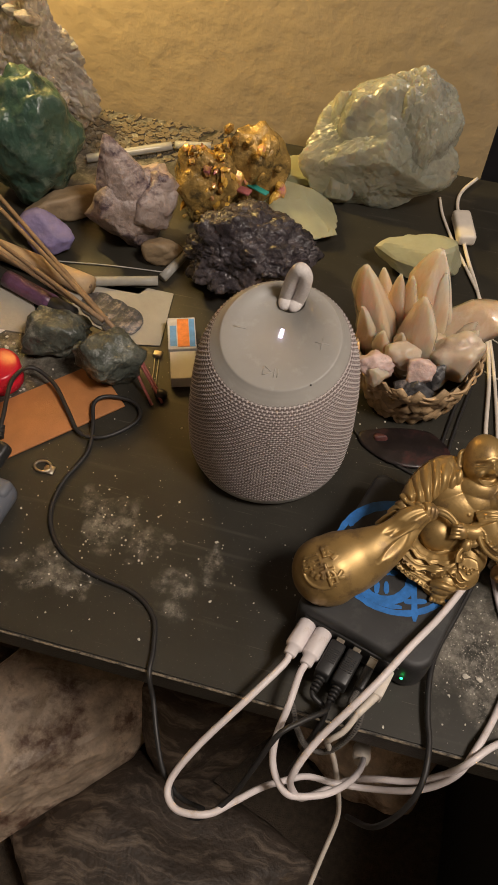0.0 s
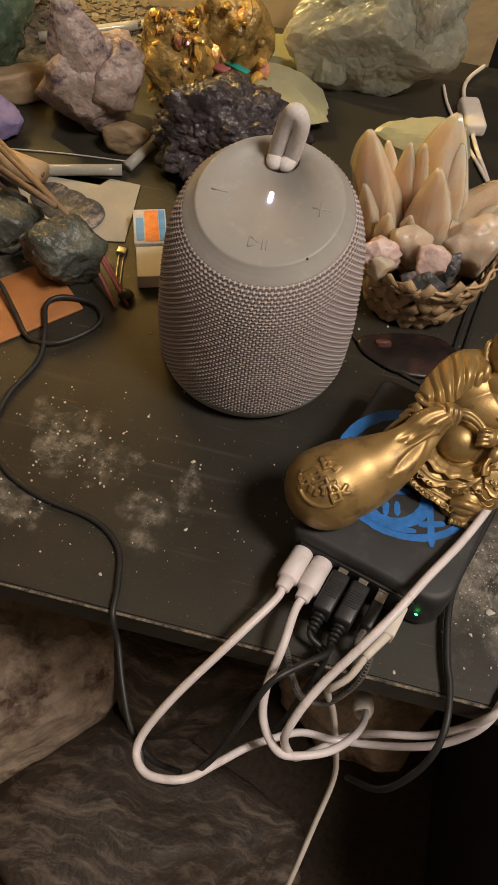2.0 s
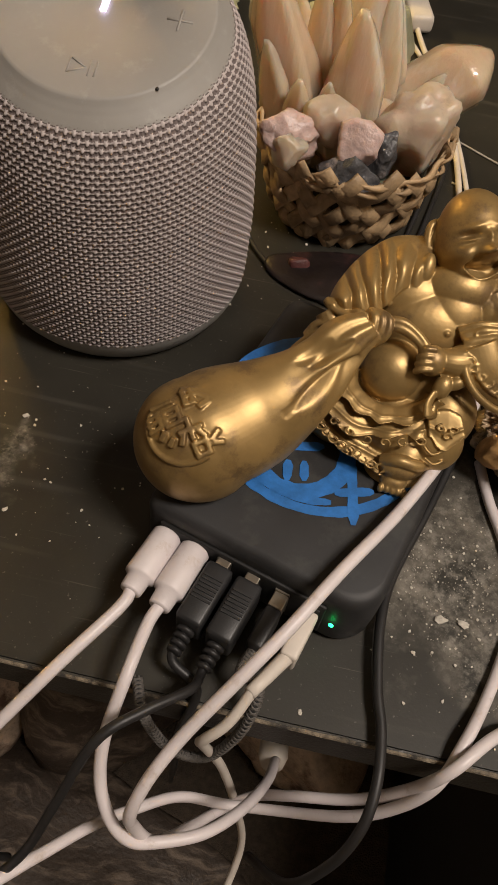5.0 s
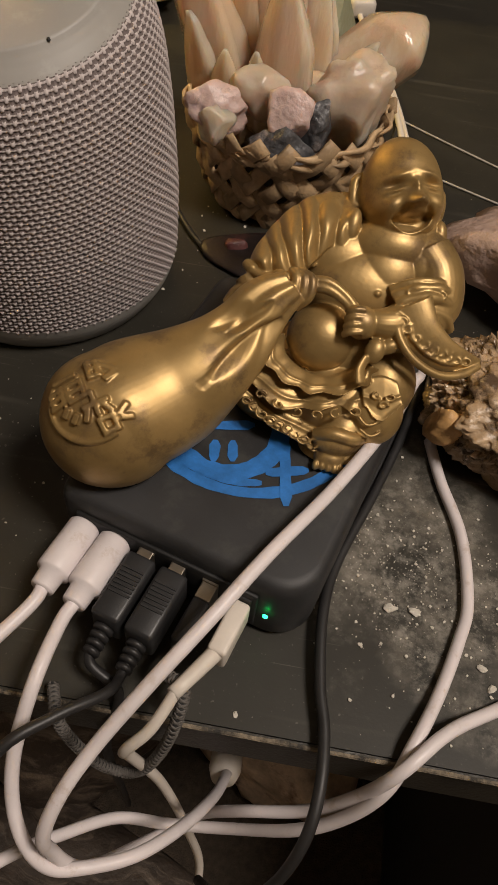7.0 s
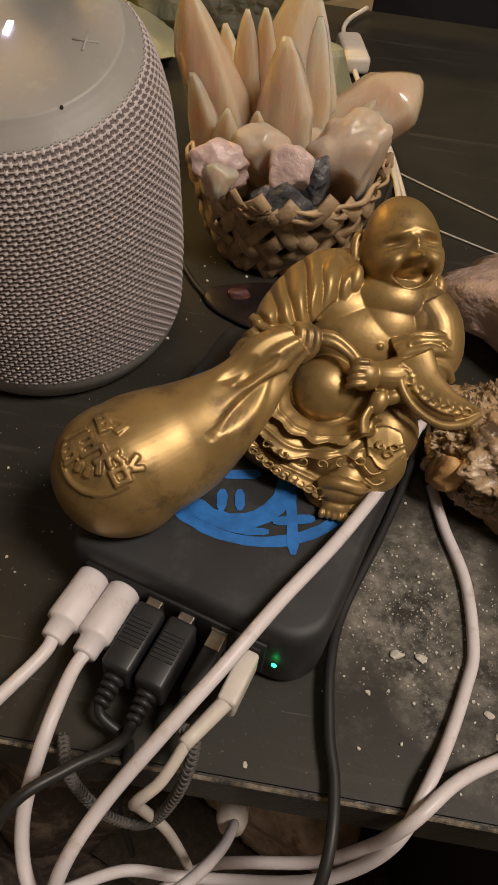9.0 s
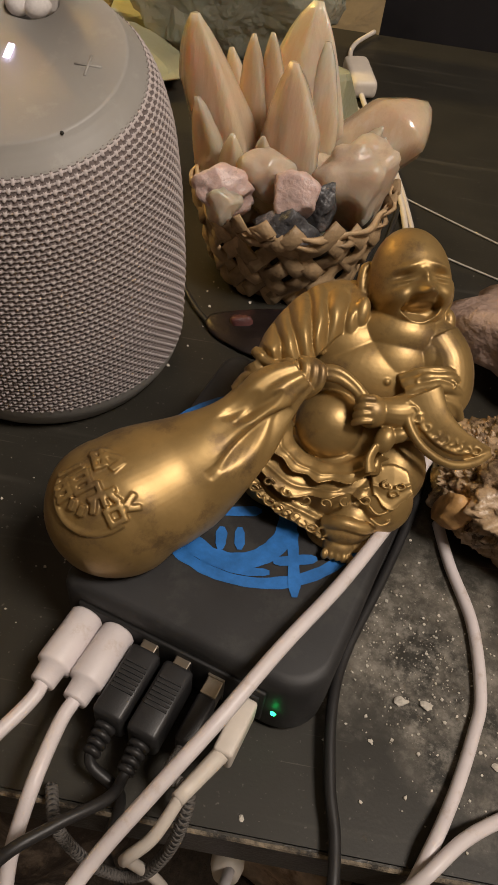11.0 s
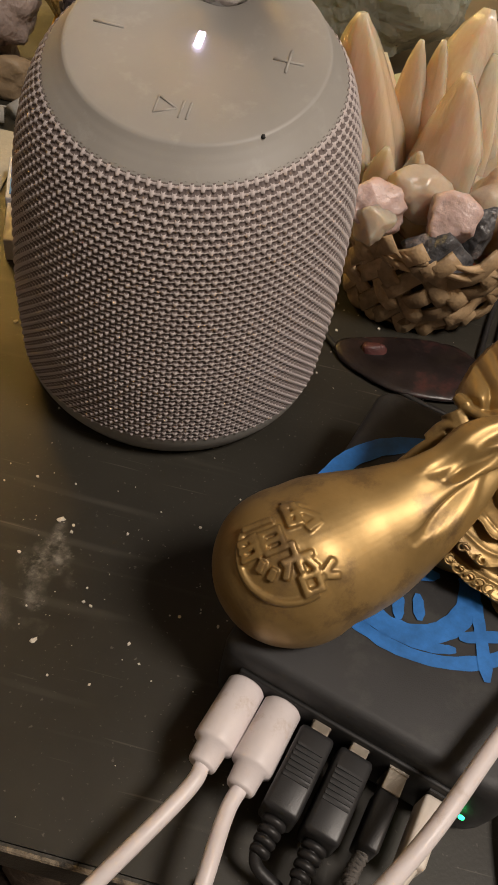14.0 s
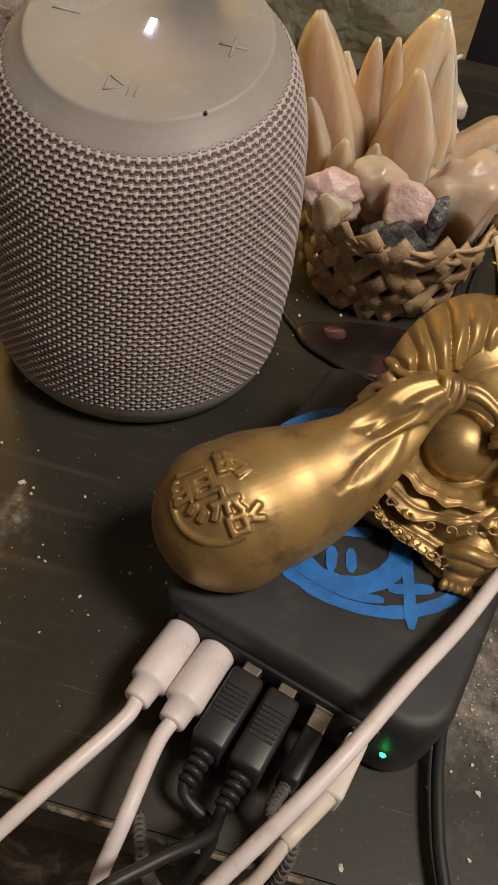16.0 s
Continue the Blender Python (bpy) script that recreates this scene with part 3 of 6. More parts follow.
def speaker():
    th = thing("speaker", SPK, "round grey fabric-covered portable speaker with rubber top and cord loop", "speaker")
    part("base_ring", loft_speaker(0.0, 0.124, 12, 96, cap_low=True), M_CAP, th, "smooth grey rubber foot ring")
    around, rows = 192, 52
    sides, steps = around * 4, rows * 4
    yarn = 0.00062

    def weave(i, k):
        u, v = k / 4.0, i / 4.0
        cu, cv = int(u), int(v)
        fu, fv = u - cu - 0.375, v - cv - 0.375
        over = (cu + cv) % 2 == 0
        du, dv = (fu / 0.45, fv / 0.68) if over else (fu / 0.74, fv / 0.32)
        d = du * du + dv * dv
        return yarn * max(-1.0, (1.0 if over else 0.42) - 1.25 * d)

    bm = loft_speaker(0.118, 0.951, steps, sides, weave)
    bm.verts.ensure_lookup_table()
    bm.faces.ensure_lookup_table()
    # sunken faces between yarns get a darker material: gap shade put into the colour
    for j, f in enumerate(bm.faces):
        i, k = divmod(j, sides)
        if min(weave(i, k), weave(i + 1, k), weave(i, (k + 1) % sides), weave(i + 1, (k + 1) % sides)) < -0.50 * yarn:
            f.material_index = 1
    part("fabric_sleeve", bm, [M_YARN, M_GAP_SHADE], th, "woven grey fabric sleeve")
    # the cap: bevelled rim and a flat, slightly sunken touch panel with the cord hole
    top = spk_frame(1.0)
    inv = top.inverted()
    bm = loft_speaker(0.945, 1.0, 14, 128)
    bm.transform(inv)
    part_bm = bmesh.new()
    join_bm(part_bm, bm)
    plate = bmesh.new()
    sides2 = 128
    hole = Vector((0.0005, 0.0235))
    hr = 0.0088
    flat_r = smooth_radius(1.0)
    outer = [plate.verts.new((flat_r * math.cos(2 * math.pi * k / sides2), flat_r * math.sin(2 * math.pi * k / sides2), 0)) for k in range(sides2)]
    inner = []
    for k in range(sides2):
        a = 2 * math.pi * k / sides2
        inner.append(plate.verts.new((hole.x + hr * math.cos(a), hole.y + hr * 0.92 * math.sin(a), -0.0003)))
    deep = [plate.verts.new((v.co.x, v.co.y, -0.011)) for v in inner]
    soft_ring = [plate.verts.new((0.975 * v.co.x, 0.975 * v.co.y, 0.0001)) for v in outer]
    for k in range(sides2):
        q = (k + 1) % sides2
        plate.faces.new((outer[k], outer[q], soft_ring[q], soft_ring[k]))
        plate.faces.new((soft_ring[k], soft_ring[q], inner[q], inner[k]))
        plate.faces.new((inner[k], inner[q], deep[q], deep[k]))
    plate.faces.new(deep)
    join_bm(part_bm, plate)
    bmesh.ops.remove_doubles(part_bm, verts=part_bm.verts, dist=0.00004)
    part_bm.transform(top)
    part("top_cap", part_bm, M_CAP, th, "grey rubber top with touch keys")

    def on_top(bm, name, mat, label):
        bm.transform(top)
        part(name, bm, mat, th, label)

    r = 0.0250
    on_top(box(-r, -0.001, 0.0001, 0.0085, 0.0007, 0.0004), "minus_mark", M_MARK, "pressed minus sign")
    plus = box(r, 0, 0.0001, 0.0085, 0.0007, 0.0004)
    join_bm(plus, box(r, 0, 0.0001, 0.0007, 0.0085, 0.00042))
    on_top(plus, "plus_mark", M_MARK, "pressed plus sign")
    play = bmesh.new()
    for dx in (0.0022, 0.0042):
        join_bm(play, box(dx, -r, 0.0001, 0.0005, 0.006, 0.0004))
    for sgn in (1, -1):
        join_bm(play, box(0, 0, 0.0001, 0.0062, 0.0005, 0.0004, m=Matrix.Translation((-0.0018, -r + sgn * 0.0015, 0)) @ pose(0, 0, 0, 0, 0, -sgn * 28)))
    join_bm(play, box(-0.0045, -r, 0.0001, 0.0005, 0.006, 0.00041))
    on_top(play, "play_mark", M_MARK, "pressed play and pause sign")
    led = box(0, 0.0008, 0.0002, 0.0021, 0.0058, 0.0004, 0.00018)
    on_top(led, "light_bar", M_LED_WHITE, "small lit white light bar")
    dot = lathe(((0.0, 0.0004), (0.0005, 0.0003), (0.0006, -0.0003)), 12, (0.0245, -0.0275))
    on_top(dot, "microphone_hole", M_PORT, "tiny dark hole")
    # cord: a knot in the hole and a loop standing up
    arch = [Vector((-0.0035, 0.024, -0.002)), Vector((-0.0015, 0.0265, 0.010)), Vector((0.001, 0.0285, 0.021)), Vector((0.0045, 0.0290, 0.0275)), Vector((0.0078, 0.0280, 0.022)), Vector((0.0065, 0.0260, 0.010)), Vector((0.0040, 0.024, -0.002))]
    loop = cable([top @ p for p in arch], 0.0042, 8, 14)
    part("cord_loop", loop, M_CORD, th, "soft white cord loop")
    for dx, rz in ((-0.0028, 20), (0.0036, -25)):
        b = bmesh.new()
        bmesh.ops.create_icosphere(b, subdivisions=3, radius=0.0043, matrix=top @ Matrix.Translation((dx, 0.0205, 0.0012)) @ pose(0, 0, 0, 0, 0, rz) @ Matrix.Diagonal((0.95, 1.1, 0.8, 1)))
        part("knot", b, M_CORD, th)


speaker()


# ---- the charging hub ----
HUB_Z = 0.033
HUB = Matrix.Translation((-0.0305, 0.0388, 0)) @ pose(0, 0, 0, 0, 0, -16.5)   # middle of the front face, on the desk
HUB_W, HUB_D = 0.084, 0.114
PITCH = 0.0109


def hub():
    th = thing("charging_hub", (HUB @ Vector((0, HUB_D / 2, 0))), "matte black multi-port charger box with blue painted mark on its lid", "charger")
    body = bmesh.new()
    sides, cr = 10, 0.013
    outline = []
    for cx, cy, a0 in ((HUB_W / 2 - cr, HUB_D - cr, 0), (-HUB_W / 2 + cr * 0.5, HUB_D - cr * 0.5, 90), (-HUB_W / 2 + cr * 0.35, cr * 0.35, 180), (HUB_W / 2 - cr, cr, 270)):
        rr = cr if a0 in (0, 270) else (cr * 0.5 if a0 == 90 else cr * 0.35)
        for k in range(sides + 1):
            a = radians(a0 + 90 * k / sides)
            outline.append((cx + rr * math.cos(a), cy + rr * math.sin(a)))
    mid = Vector((0, HUB_D / 2))
    rings = []
    for z, inset in ((0.001, 0.002), (0.003, 0.0004), (0.010, 0.0), (HUB_Z - 0.005, 0.0), (HUB_Z - 0.0022, 0.0007), (HUB_Z - 0.0006, 0.0022), (HUB_Z, 0.0048), (HUB_Z, 0.03)):
        ring = []
        for x, y in outline:
            d = Vector((x, y)) - mid
            k = 1 - inset / d.length
            ring.append(body.verts.new((mid.x + d.x * k, mid.y + d.y * k, z)))
        rings.append(ring)
    n = len(outline)
    for a, b in zip(rings, rings[1:]):
        for k in range(n):
            body.faces.new((a[k], a[(k + 1) % n], b[(k + 1) % n], b[k]))
    body.faces.new(rings[-1])
    body.faces.new(list(reversed(rings[0])))
    body.transform(HUB)
    part("case", body, M_HUB, th)
    face = box(-0.004, -0.0006, 0.0165, HUB_W - 0.022, 0.0014, 0.019, 0.0005)
    face.transform(HUB)
    part("front_panel", face, M_PORT, th, "glossy dark port panel")
    for i in range(6):
        p = box(port_x(i), -0.0014, 0.0165, 0.0052, 0.001, 0.0135)
        p.transform(HUB)
        part("usb_port", p, M_METAL if i in (2, 4) else M_PORT, th, "metal-lined charging port", smooth=False)
    led = lathe(((0.0, 0.0008), (0.0007, 0.0006), (0.0009, 0.0)), 12)
    led.transform(HUB @ Matrix.Translation((port_x(5) + 0.0076, -0.0014, 0.0178)) @ pose(0, 0, 0, 90))
    part("power_light", led, M_LED_GREEN, th, "tiny green power light")
    # brushed blue ring and strokes on the lid
    def stroke(pts, w, lift=0.00025, seed=0):
        paint = bmesh.new()
        pp = spline([Vector((*q, HUB_Z + lift)) for q in pts], 8)
        prev = None
        for i, p in enumerate(pp):
            t = (pp[min(i + 1, len(pp) - 1)] - pp[max(i - 1, 0)]).normalized()
            s = Vector((-t.y, t.x, 0))
            end = min(i, len(pp) - 1 - i) / (len(pp) - 1) * (len(pts) - 1)
            ww = w * (1 + 0.22 * noise.noise(Vector((p.x * 260, p.y * 260, seed)))) * min(1.0, 0.45 + 2.2 * end)
            row = (paint.verts.new(p + s * ww / 2), paint.verts.new(p - s * ww / 2))
            if prev:
                paint.faces.new((prev[0], prev[1], row[1], row[0]))
            prev = row
        paint.transform(HUB)
        part("brush_stroke", paint, M_BLUE, th, "blue painted brush stroke", smooth=False)

    c = Vector((-0.0045, 0.061))

    def arc(cx, cy, r, a0, a1, step=12):
        n = max(2, int(abs(a1 - a0) / step))
        return [(cx + r * math.cos(radians(a0 + (a1 - a0) * k / n)), cy + r * math.sin(radians(a0 + (a1 - a0) * k / n))) for k in range(n + 1)]

    stroke(arc(c.x, c.y, 0.0380, 0, 360), 0.0038)
    stroke(arc(c.x - 0.0006, c.y + 0.0006, 0.0352, 195, 300), 0.0030, 0.0003, 3)
    stroke(arc(c.x, c.y, 0.0348, 100, 175), 0.0034, 0.0003, 9)
    stroke(arc(-0.006, 0.045, 0.0170, 165, 395), 0.0060, 0.00035, 1)
    stroke([(-0.0044, 0.0312), (-0.0076, 0.0390)], 0.0034, 0.0004, 2)
    stroke([(0.0009, 0.0340), (-0.0026, 0.0415)], 0.0032, 0.0004, 4)
    stroke([(-0.0130, 0.0425), (-0.0060, 0.0465), (0.0010, 0.0505)], 0.0034, 0.00045, 5)
    stroke([(0.0118, 0.0500), (0.0168, 0.0395), (0.0226, 0.0270)], 0.0036, 0.0004, 6)
    stroke([(0.0120, 0.0350), (0.0180, 0.0390), (0.0236, 0.0425)], 0.0032, 0.00045, 7)
    stroke([(0.0150, 0.0520), (0.0225, 0.0520), (0.0290, 0.0480)], 0.0030, 0.0005, 8)


def port_x(i):
    return -0.0317 + PITCH * i


hub()


def plug_at(i, bm, back=0.0):
    """Places a plug made along -y at port i."""
    bm.transform(HUB @ Matrix.Translation((port_x(i), -0.0012 - back, 0.0165)))
    return bm


def round_plug(i, th):
    prof = ((0.0, 0.0), (0.0044, 0.0), (0.0053, 0.0009), (0.0056, 0.0174), (0.0054, 0.0184), (0.0041, 0.0188), (0.0038, 0.0236), (0.0035, 0.0242), (0.0, 0.0242))
    bm = lathe(prof, 32)
    bm.transform(pose(0, 0, 0, 90) @ Matrix.Translation((0, 0.004, 0)))
    return plug_at(i, bm)


def out_of_plug(i, d, dz=0.0):
    return HUB @ Vector((port_x(i), -0.0012 - d, 0.0165 + dz))


def cables():
    R = 0.0021
    # two round-ended white leads
    lead = thing("white_charging_cable", out_of_plug(0, 0.02), "white charging cable with round plug looping in front of the desk", "cable", "white charging cables")
    part("plug", round_plug(0, lead), M_WHITE, lead, "smooth round white plug")
    o = out_of_plug(0, 0.023, 0.004)
    part("cord", cable([o, o + (out_of_plug(0, 0.031, 0.004) - o), (-0.085, -0.006, 0.016), (-0.108, -0.035, -0.006), (-0.1185, -0.0545, -0.022), (-0.111, -0.0655, -0.0235), (-0.093, -0.0640, -0.0220), (-0.080, -0.0520, -0.0310), (-0.0668, -0.0385, -0.0410), (-0.0552, -0.0290, -0.0520), (-0.0398, -0.0190, -0.0640), (-0.0217, -0.0168, -0.0700), (-0.0010, -0.0152, -0.0670), (0.0196, -0.0165, -0.0410), (0.0323, -0.0141, -0.0226), (0.0413, -0.0085, -0.0040), (0.0468, 0.0030, 0.0055), (0.0545, 0.0200, 0.0035), (0.0610, 0.0390, 0.0024), (0.0640, 0.0530, 0.0022), (0.0620, 0.0780, 0.0022), (0.0545, 0.1000, 0.0022), (0.050, 0.118, 0.0022)], R, 8, 12), M_WHITE, lead)
    lead = thing("white_charging_cable", out_of_plug(1, 0.02), "white charging cable with round plug hanging over the desk edge", "cable", "white charging cables")
    part("plug", round_plug(1, lead), M_WHITE, lead, "smooth round white plug")
    o = out_of_plug(1, 0.023, 0.004)
    part("cord", cable([o, out_of_plug(1, 0.031, 0.004), (-0.0615, -0.0040, 0.0200), (-0.0645, -0.0190, 0.0040), (-0.0630, -0.0300, -0.0080), (-0.0572, -0.0385, -0.0140), (-0.0504, -0.0418, -0.0200), (-0.0420, -0.0400, -0.0240), (-0.0280, -0.0340, -0.0270), (-0.0162, -0.0222, -0.0390), (-0.0074, -0.0062, -0.0640), (-0.0040, 0.0070, -0.0850)], R, 8, 12), M_WHITE, lead)
    e = lathe(((0.0, 0.0), (0.004, 0.0), (0.0062, 0.002), (0.0064, 0.010), (0.005, 0.0145), (0.0, 0.0145)), 20)
    e.transform(Matrix.Translation((-0.0050, 0.018, -0.094)) @ pose(0, 0, 0, 60))
    part("end_plug", e, M_CREAM, lead, "aged white end plug")
    # the long lead that crosses the charger's lid
    lead = thing("white_charging_cable", (0.04, 0.12, 0.03), "long white charging cable laid across the charger lid", "cable", "white charging cables")
    part("cord", cable([(0.046, 0.155, 0.010), (0.0400, 0.128, 0.026), (0.0366, 0.1185, 0.0322), (0.0284, 0.0955, 0.0368), (0.0124, 0.0630, 0.0415), (-0.0035, 0.0370, 0.0430), (-0.0166, 0.0149, 0.0415), (-0.0290, -0.0025, 0.0340), (-0.0402, -0.0165, 0.0215), (-0.0475, -0.0285, 0.0120), (-0.0510, -0.0370, 0.0000), (-0.0498, -0.0385, -0.0140), (-0.0447, -0.0395, -0.0290), (-0.0390, -0.0350, -0.0470), (-0.0300, -0.0250, -0.0690), (-0.0200, -0.0150, -0.0840), (-0.0105, -0.0098, -0.0790), (0.0020, -0.0108, -0.0570), (0.0220, -0.0105, -0.0400), (0.0347, -0.0090, -0.0150), (0.0430, -0.0055, 0.0065), (0.0560, 0.0075, 0.0080), (0.071, 0.018, 0.0026), (0.092, 0.030, 0.0026), (0.140, 0.052, 0.0026)], R, 8, 12), M_WHITE, lead)
    # flat aged white plug in the last port
    lead = thing("white_charging_cable", out_of_plug(5, 0.02), "aged white cable with small flat plug hanging below the desk", "cable", "white charging cables")
    bm = box(0, -0.0095, 0, 0.0060, 0.0175, 0.0110, 0.0012, 3)
    part("plug", plug_at(5, bm), M_CREAM, lead, "flat cream plug")
    a, b = out_of_plug(5, 0.016, 0.002), Vector((-0.0235, 0.0, 0.0215))
    part("strain_relief", sweep([a.lerp(b, k / 4) for k in range(5)], lambda f, an: 0.0026 - 0.0005 * f, 14), M_CREAM, lead)
    part("cord", cable([b - (b - a) * 0.1, (-0.028, -0.008, 0.0135), (-0.0345, -0.0125, 0.004), (-0.0345, -0.010, -0.012), (-0.026, -0.008, -0.05), (-0.016, -0.012, -0.10), (-0.008, -0.020, -0.150), (-0.012, -0.045, -0.18), (-0.020, -0.085, -0.22), (-0.03, -0.12, -0.30)], 0.0018, 8, 10), M_CREAM, lead)
    # black plugs
    for i in (2, 3):
        lead = thing("black_charging_cable", out_of_plug(i, 0.02), "black charging cable with ribbed square plug", "cable", "black charging cables")
        bm = box(0, -0.0135, 0.0012, 0.0094, 0.0225, 0.0135, 0.0014, 2)
        part("plug", plug_at(i, bm), M_BLACK, lead)
        for k in range(7):
            part("grip_rib", plug_at(i, box(0, -0.008 - 0.0014 * k, 0.0081, 0.0070, 0.0007, 0.0006)), M_BLACK, lead, smooth=False)
        part("metal_tip", plug_at(i, box(0, -0.0008, 0.003, 0.0048, 0.004, 0.0085, 0.0003)), M_METAL, lead, "bare steel tip", smooth=False)
        for k in range(4):
            ring = lathe(((0.0, 0.0), (0.0031 - 0.0002 * k, 0.0), (0.0033 - 0.0002 * k, 0.0007), (0.0031 - 0.0002 * k, 0.0015), (0.0, 0.0015)), 14)
            ring.transform(pose(0, -0.0250 - 0.0022 * k, 0.001 - 0.0006 * k, 90))
            part("strain_ring", plug_at(i, ring), M_BLACK_RUBBER, lead)
        o = out_of_plug(i, 0.024, 0.001)
        if i == 3:
            pts = [o, out_of_plug(i, 0.034, -0.002), (-0.0415, -0.003, 0.021), (-0.052, -0.0125, 0.0255), (-0.0640, -0.0240, 0.0245), (-0.0735, -0.0400, 0.0020), (-0.0825, -0.0530, -0.0200), (-0.097, -0.0650, -0.0330), (-0.112, -0.0630, -0.0340), (-0.118, -0.054, -0.030)]
        else:
            pts = [o, out_of_plug(i, 0.034, -0.004), (-0.040, 0.002, 0.006), (-0.043, -0.006, -0.014), (-0.045, -0.004, -0.05), (-0.046, 0.0, -0.10), (-0.05, 0.01, -0.2)]
        part("cord", cable(pts, 0.0016, 8, 10), M_BLACK_RUBBER, lead)
    lead = thing("braided_cable", out_of_plug(4, 0.02), "black and grey braided cable with slim dark plug", "cable")
    part("plug", plug_at(4, box(0, -0.013, 0.0, 0.0056, 0.015, 0.0105, 0.001, 2)), M_BLACK, lead)
    part("metal_tip", plug_at(4, box(0, -0.003, 0.0015, 0.0050, 0.006, 0.0085, 0.0003)), M_METAL, lead, "bare steel tip", smooth=False)
    core = spline([out_of_plug(4, 0.020), out_of_plug(4, 0.028), (-0.0210, 0.0030, 0.0180), (-0.0220, -0.0045, 0.0080), (-0.0258, -0.0075, -0.0120), (-0.0315, -0.0095, -0.0290), (-0.0385, -0.0100, -0.0350), (-0.0465, -0.0100, -0.0280), (-0.0525, -0.0095, -0.0080), (-0.0560, -0.0070, 0.0040), (-0.0600, 0.0020, 0.0040)], 10)
    part("cord", sweep(core, 0.0016, 10), M_BRAID_A, lead)
    bm = bmesh.new()
    for ph, sg in ((0, 1), (math.pi, 1), (0, -1), (math.pi, -1)):
        pts = []
        for i in range(len(core) * 3 - 2):
            a, b = core[i // 3], core[min(i // 3 + 1, len(core) - 1)]
            p = a.lerp(b, (i % 3) / 3)
            t = (b - a).normalized() if (b - a).length > 0 else Vector((0, -1, 0))
            s = (Vector((1, 0, 0)) - t * t.x).normalized()
            o2 = t.cross(s)
            an = sg * i * 0.8 + ph
            pts.append(p + (s * math.cos(an) + o2 * math.sin(an)) * 0.00155)
        join_bm(bm, sweep(pts, 0.00048, 5))
    part("braid", bm, M_BRAID_B, lead, "pale braid strands")
    # power lead on the charger's far side
    lead = thing("black_power_cable", (0.02, 0.05, 0.0), "black power cable running past the charger and over the desk edge", "cable")
    part("cord", cable([(0.047, 0.150, 0.003), (0.0395, 0.118, 0.003), (0.030, 0.088, 0.003), (0.0195, 0.058, 0.004), (0.0165, 0.038, 0.006), (0.0180, 0.016, 0.0055), (0.0207, 0.0025, 0.0050), (0.0212, -0.0130, 0.0040), (0.0190, -0.0262, -0.0030), (0.0130, -0.0360, -0.0200), (0.0030, -0.0410, -0.0450), (-0.008, -0.030, -0.090)], 0.0018, 8, 10), M_BLACK_RUBBER, lead)
    lead = thing("black_power_cable", (0.03, 0.09, 0.0), "second thin black cable beside the charger", "cable")
    part("cord", cable([(0.045, 0.152, 0.0018), (0.0365, 0.119, 0.0018), (0.0275, 0.089, 0.0018), (0.0205, 0.068, 0.0018), (0.0175, 0.056, 0.002)], 0.0013, 8, 8), M_BLACK_RUBBER, lead)


cables()


# ---- the brass figure ----
def ease(a, b, x):
    t = min(1.0, max(0.0, (x - a) / (b - a)))
    return t * t * (3 - 2 * t)


def hump(x, y, cx, cy, sx, sy, turn=0.0):
    """A soft bump of height 1 at (cx, cy)."""
    c, q = math.cos(radians(turn)), math.sin(radians(turn))
    dx, dy = x - cx, y - cy
    return math.exp(-((dx * c + dy * q) / sx) ** 2 - ((dy * c - dx * q) / sy) ** 2)


def face_relief(x, y):
    """Height in millimetres of the laughing face over the smooth front of the head."""
    h = 0.0
    for k in (-1, 1):
        h += 0.8 * hump(x, y, k * 5.4, 5.0, 3.4, 0.9, -k * 16)          # brow
        h -= 2.3 * hump(x, y, k * 5.3, 2.4, 3.0, 1.3, -k * 8)           # socket
        h += 1.3 * hump(x, y, k * 5.4, 1.5, 2.7, 0.7, -k * 12)          # shut lid
        h -= 0.9 * hump(x, y, k * 5.6, 0.2, 3.0, 0.5, -k * 14)          # crease under it
        h += 1.9 * hump(x, y, k * 7.8, -3.4, 3.4, 2.8)                  # cheek
        h += 1.8 * hump(x, y, k * 2.4, -3.0, 1.2, 1.0)                  # nostril wing
        h -= 2.2 * hump(x, y, k * 4.4, -4.9, 0.9, 2.2, k * 38)          # fold from nose to mouth
        h += 1.0 * hump(x, y, k * 6.6, -10.2, 2.4, 2.0)                 # jowl
    h += 1.3 * hump(x, y, 0, 2.4, 1.2, 2.6) + 4.6 * hump(x, y, 0, -2.2, 2.5, 1.9)
    h -= 0.5 * hump(x, y, 0, 4.8, 1.0, 1.2)
    mid = -7.9 + 0.045 * x * x
    half = 2.2 * math.sqrt(max(0.0, 1 - (x / 6.2) ** 2))
    if half > 0:
        inside = 1 - ease(half - 0.7, half + 0.5, abs(y - mid))
        h -= 3.4 * inside
        h += 2.0 * inside * hump(x, y, 0, mid + 1.4, 4.2, 0.8) + 1.6 * inside * hump(x, y, 0, mid - 1.5, 3.0, 0.9)
        h += 0.9 * hump(0, y, 0, mid - half - 0.9, 1, 0.8) * (half / 2.6) + 0.8 * hump(0, y, 0, mid + half + 0.8, 1, 0.7) * (half / 2.6)
    h += 1.7 * hump(x, y, 0, -12.9, 3.2, 1.5)
    return h


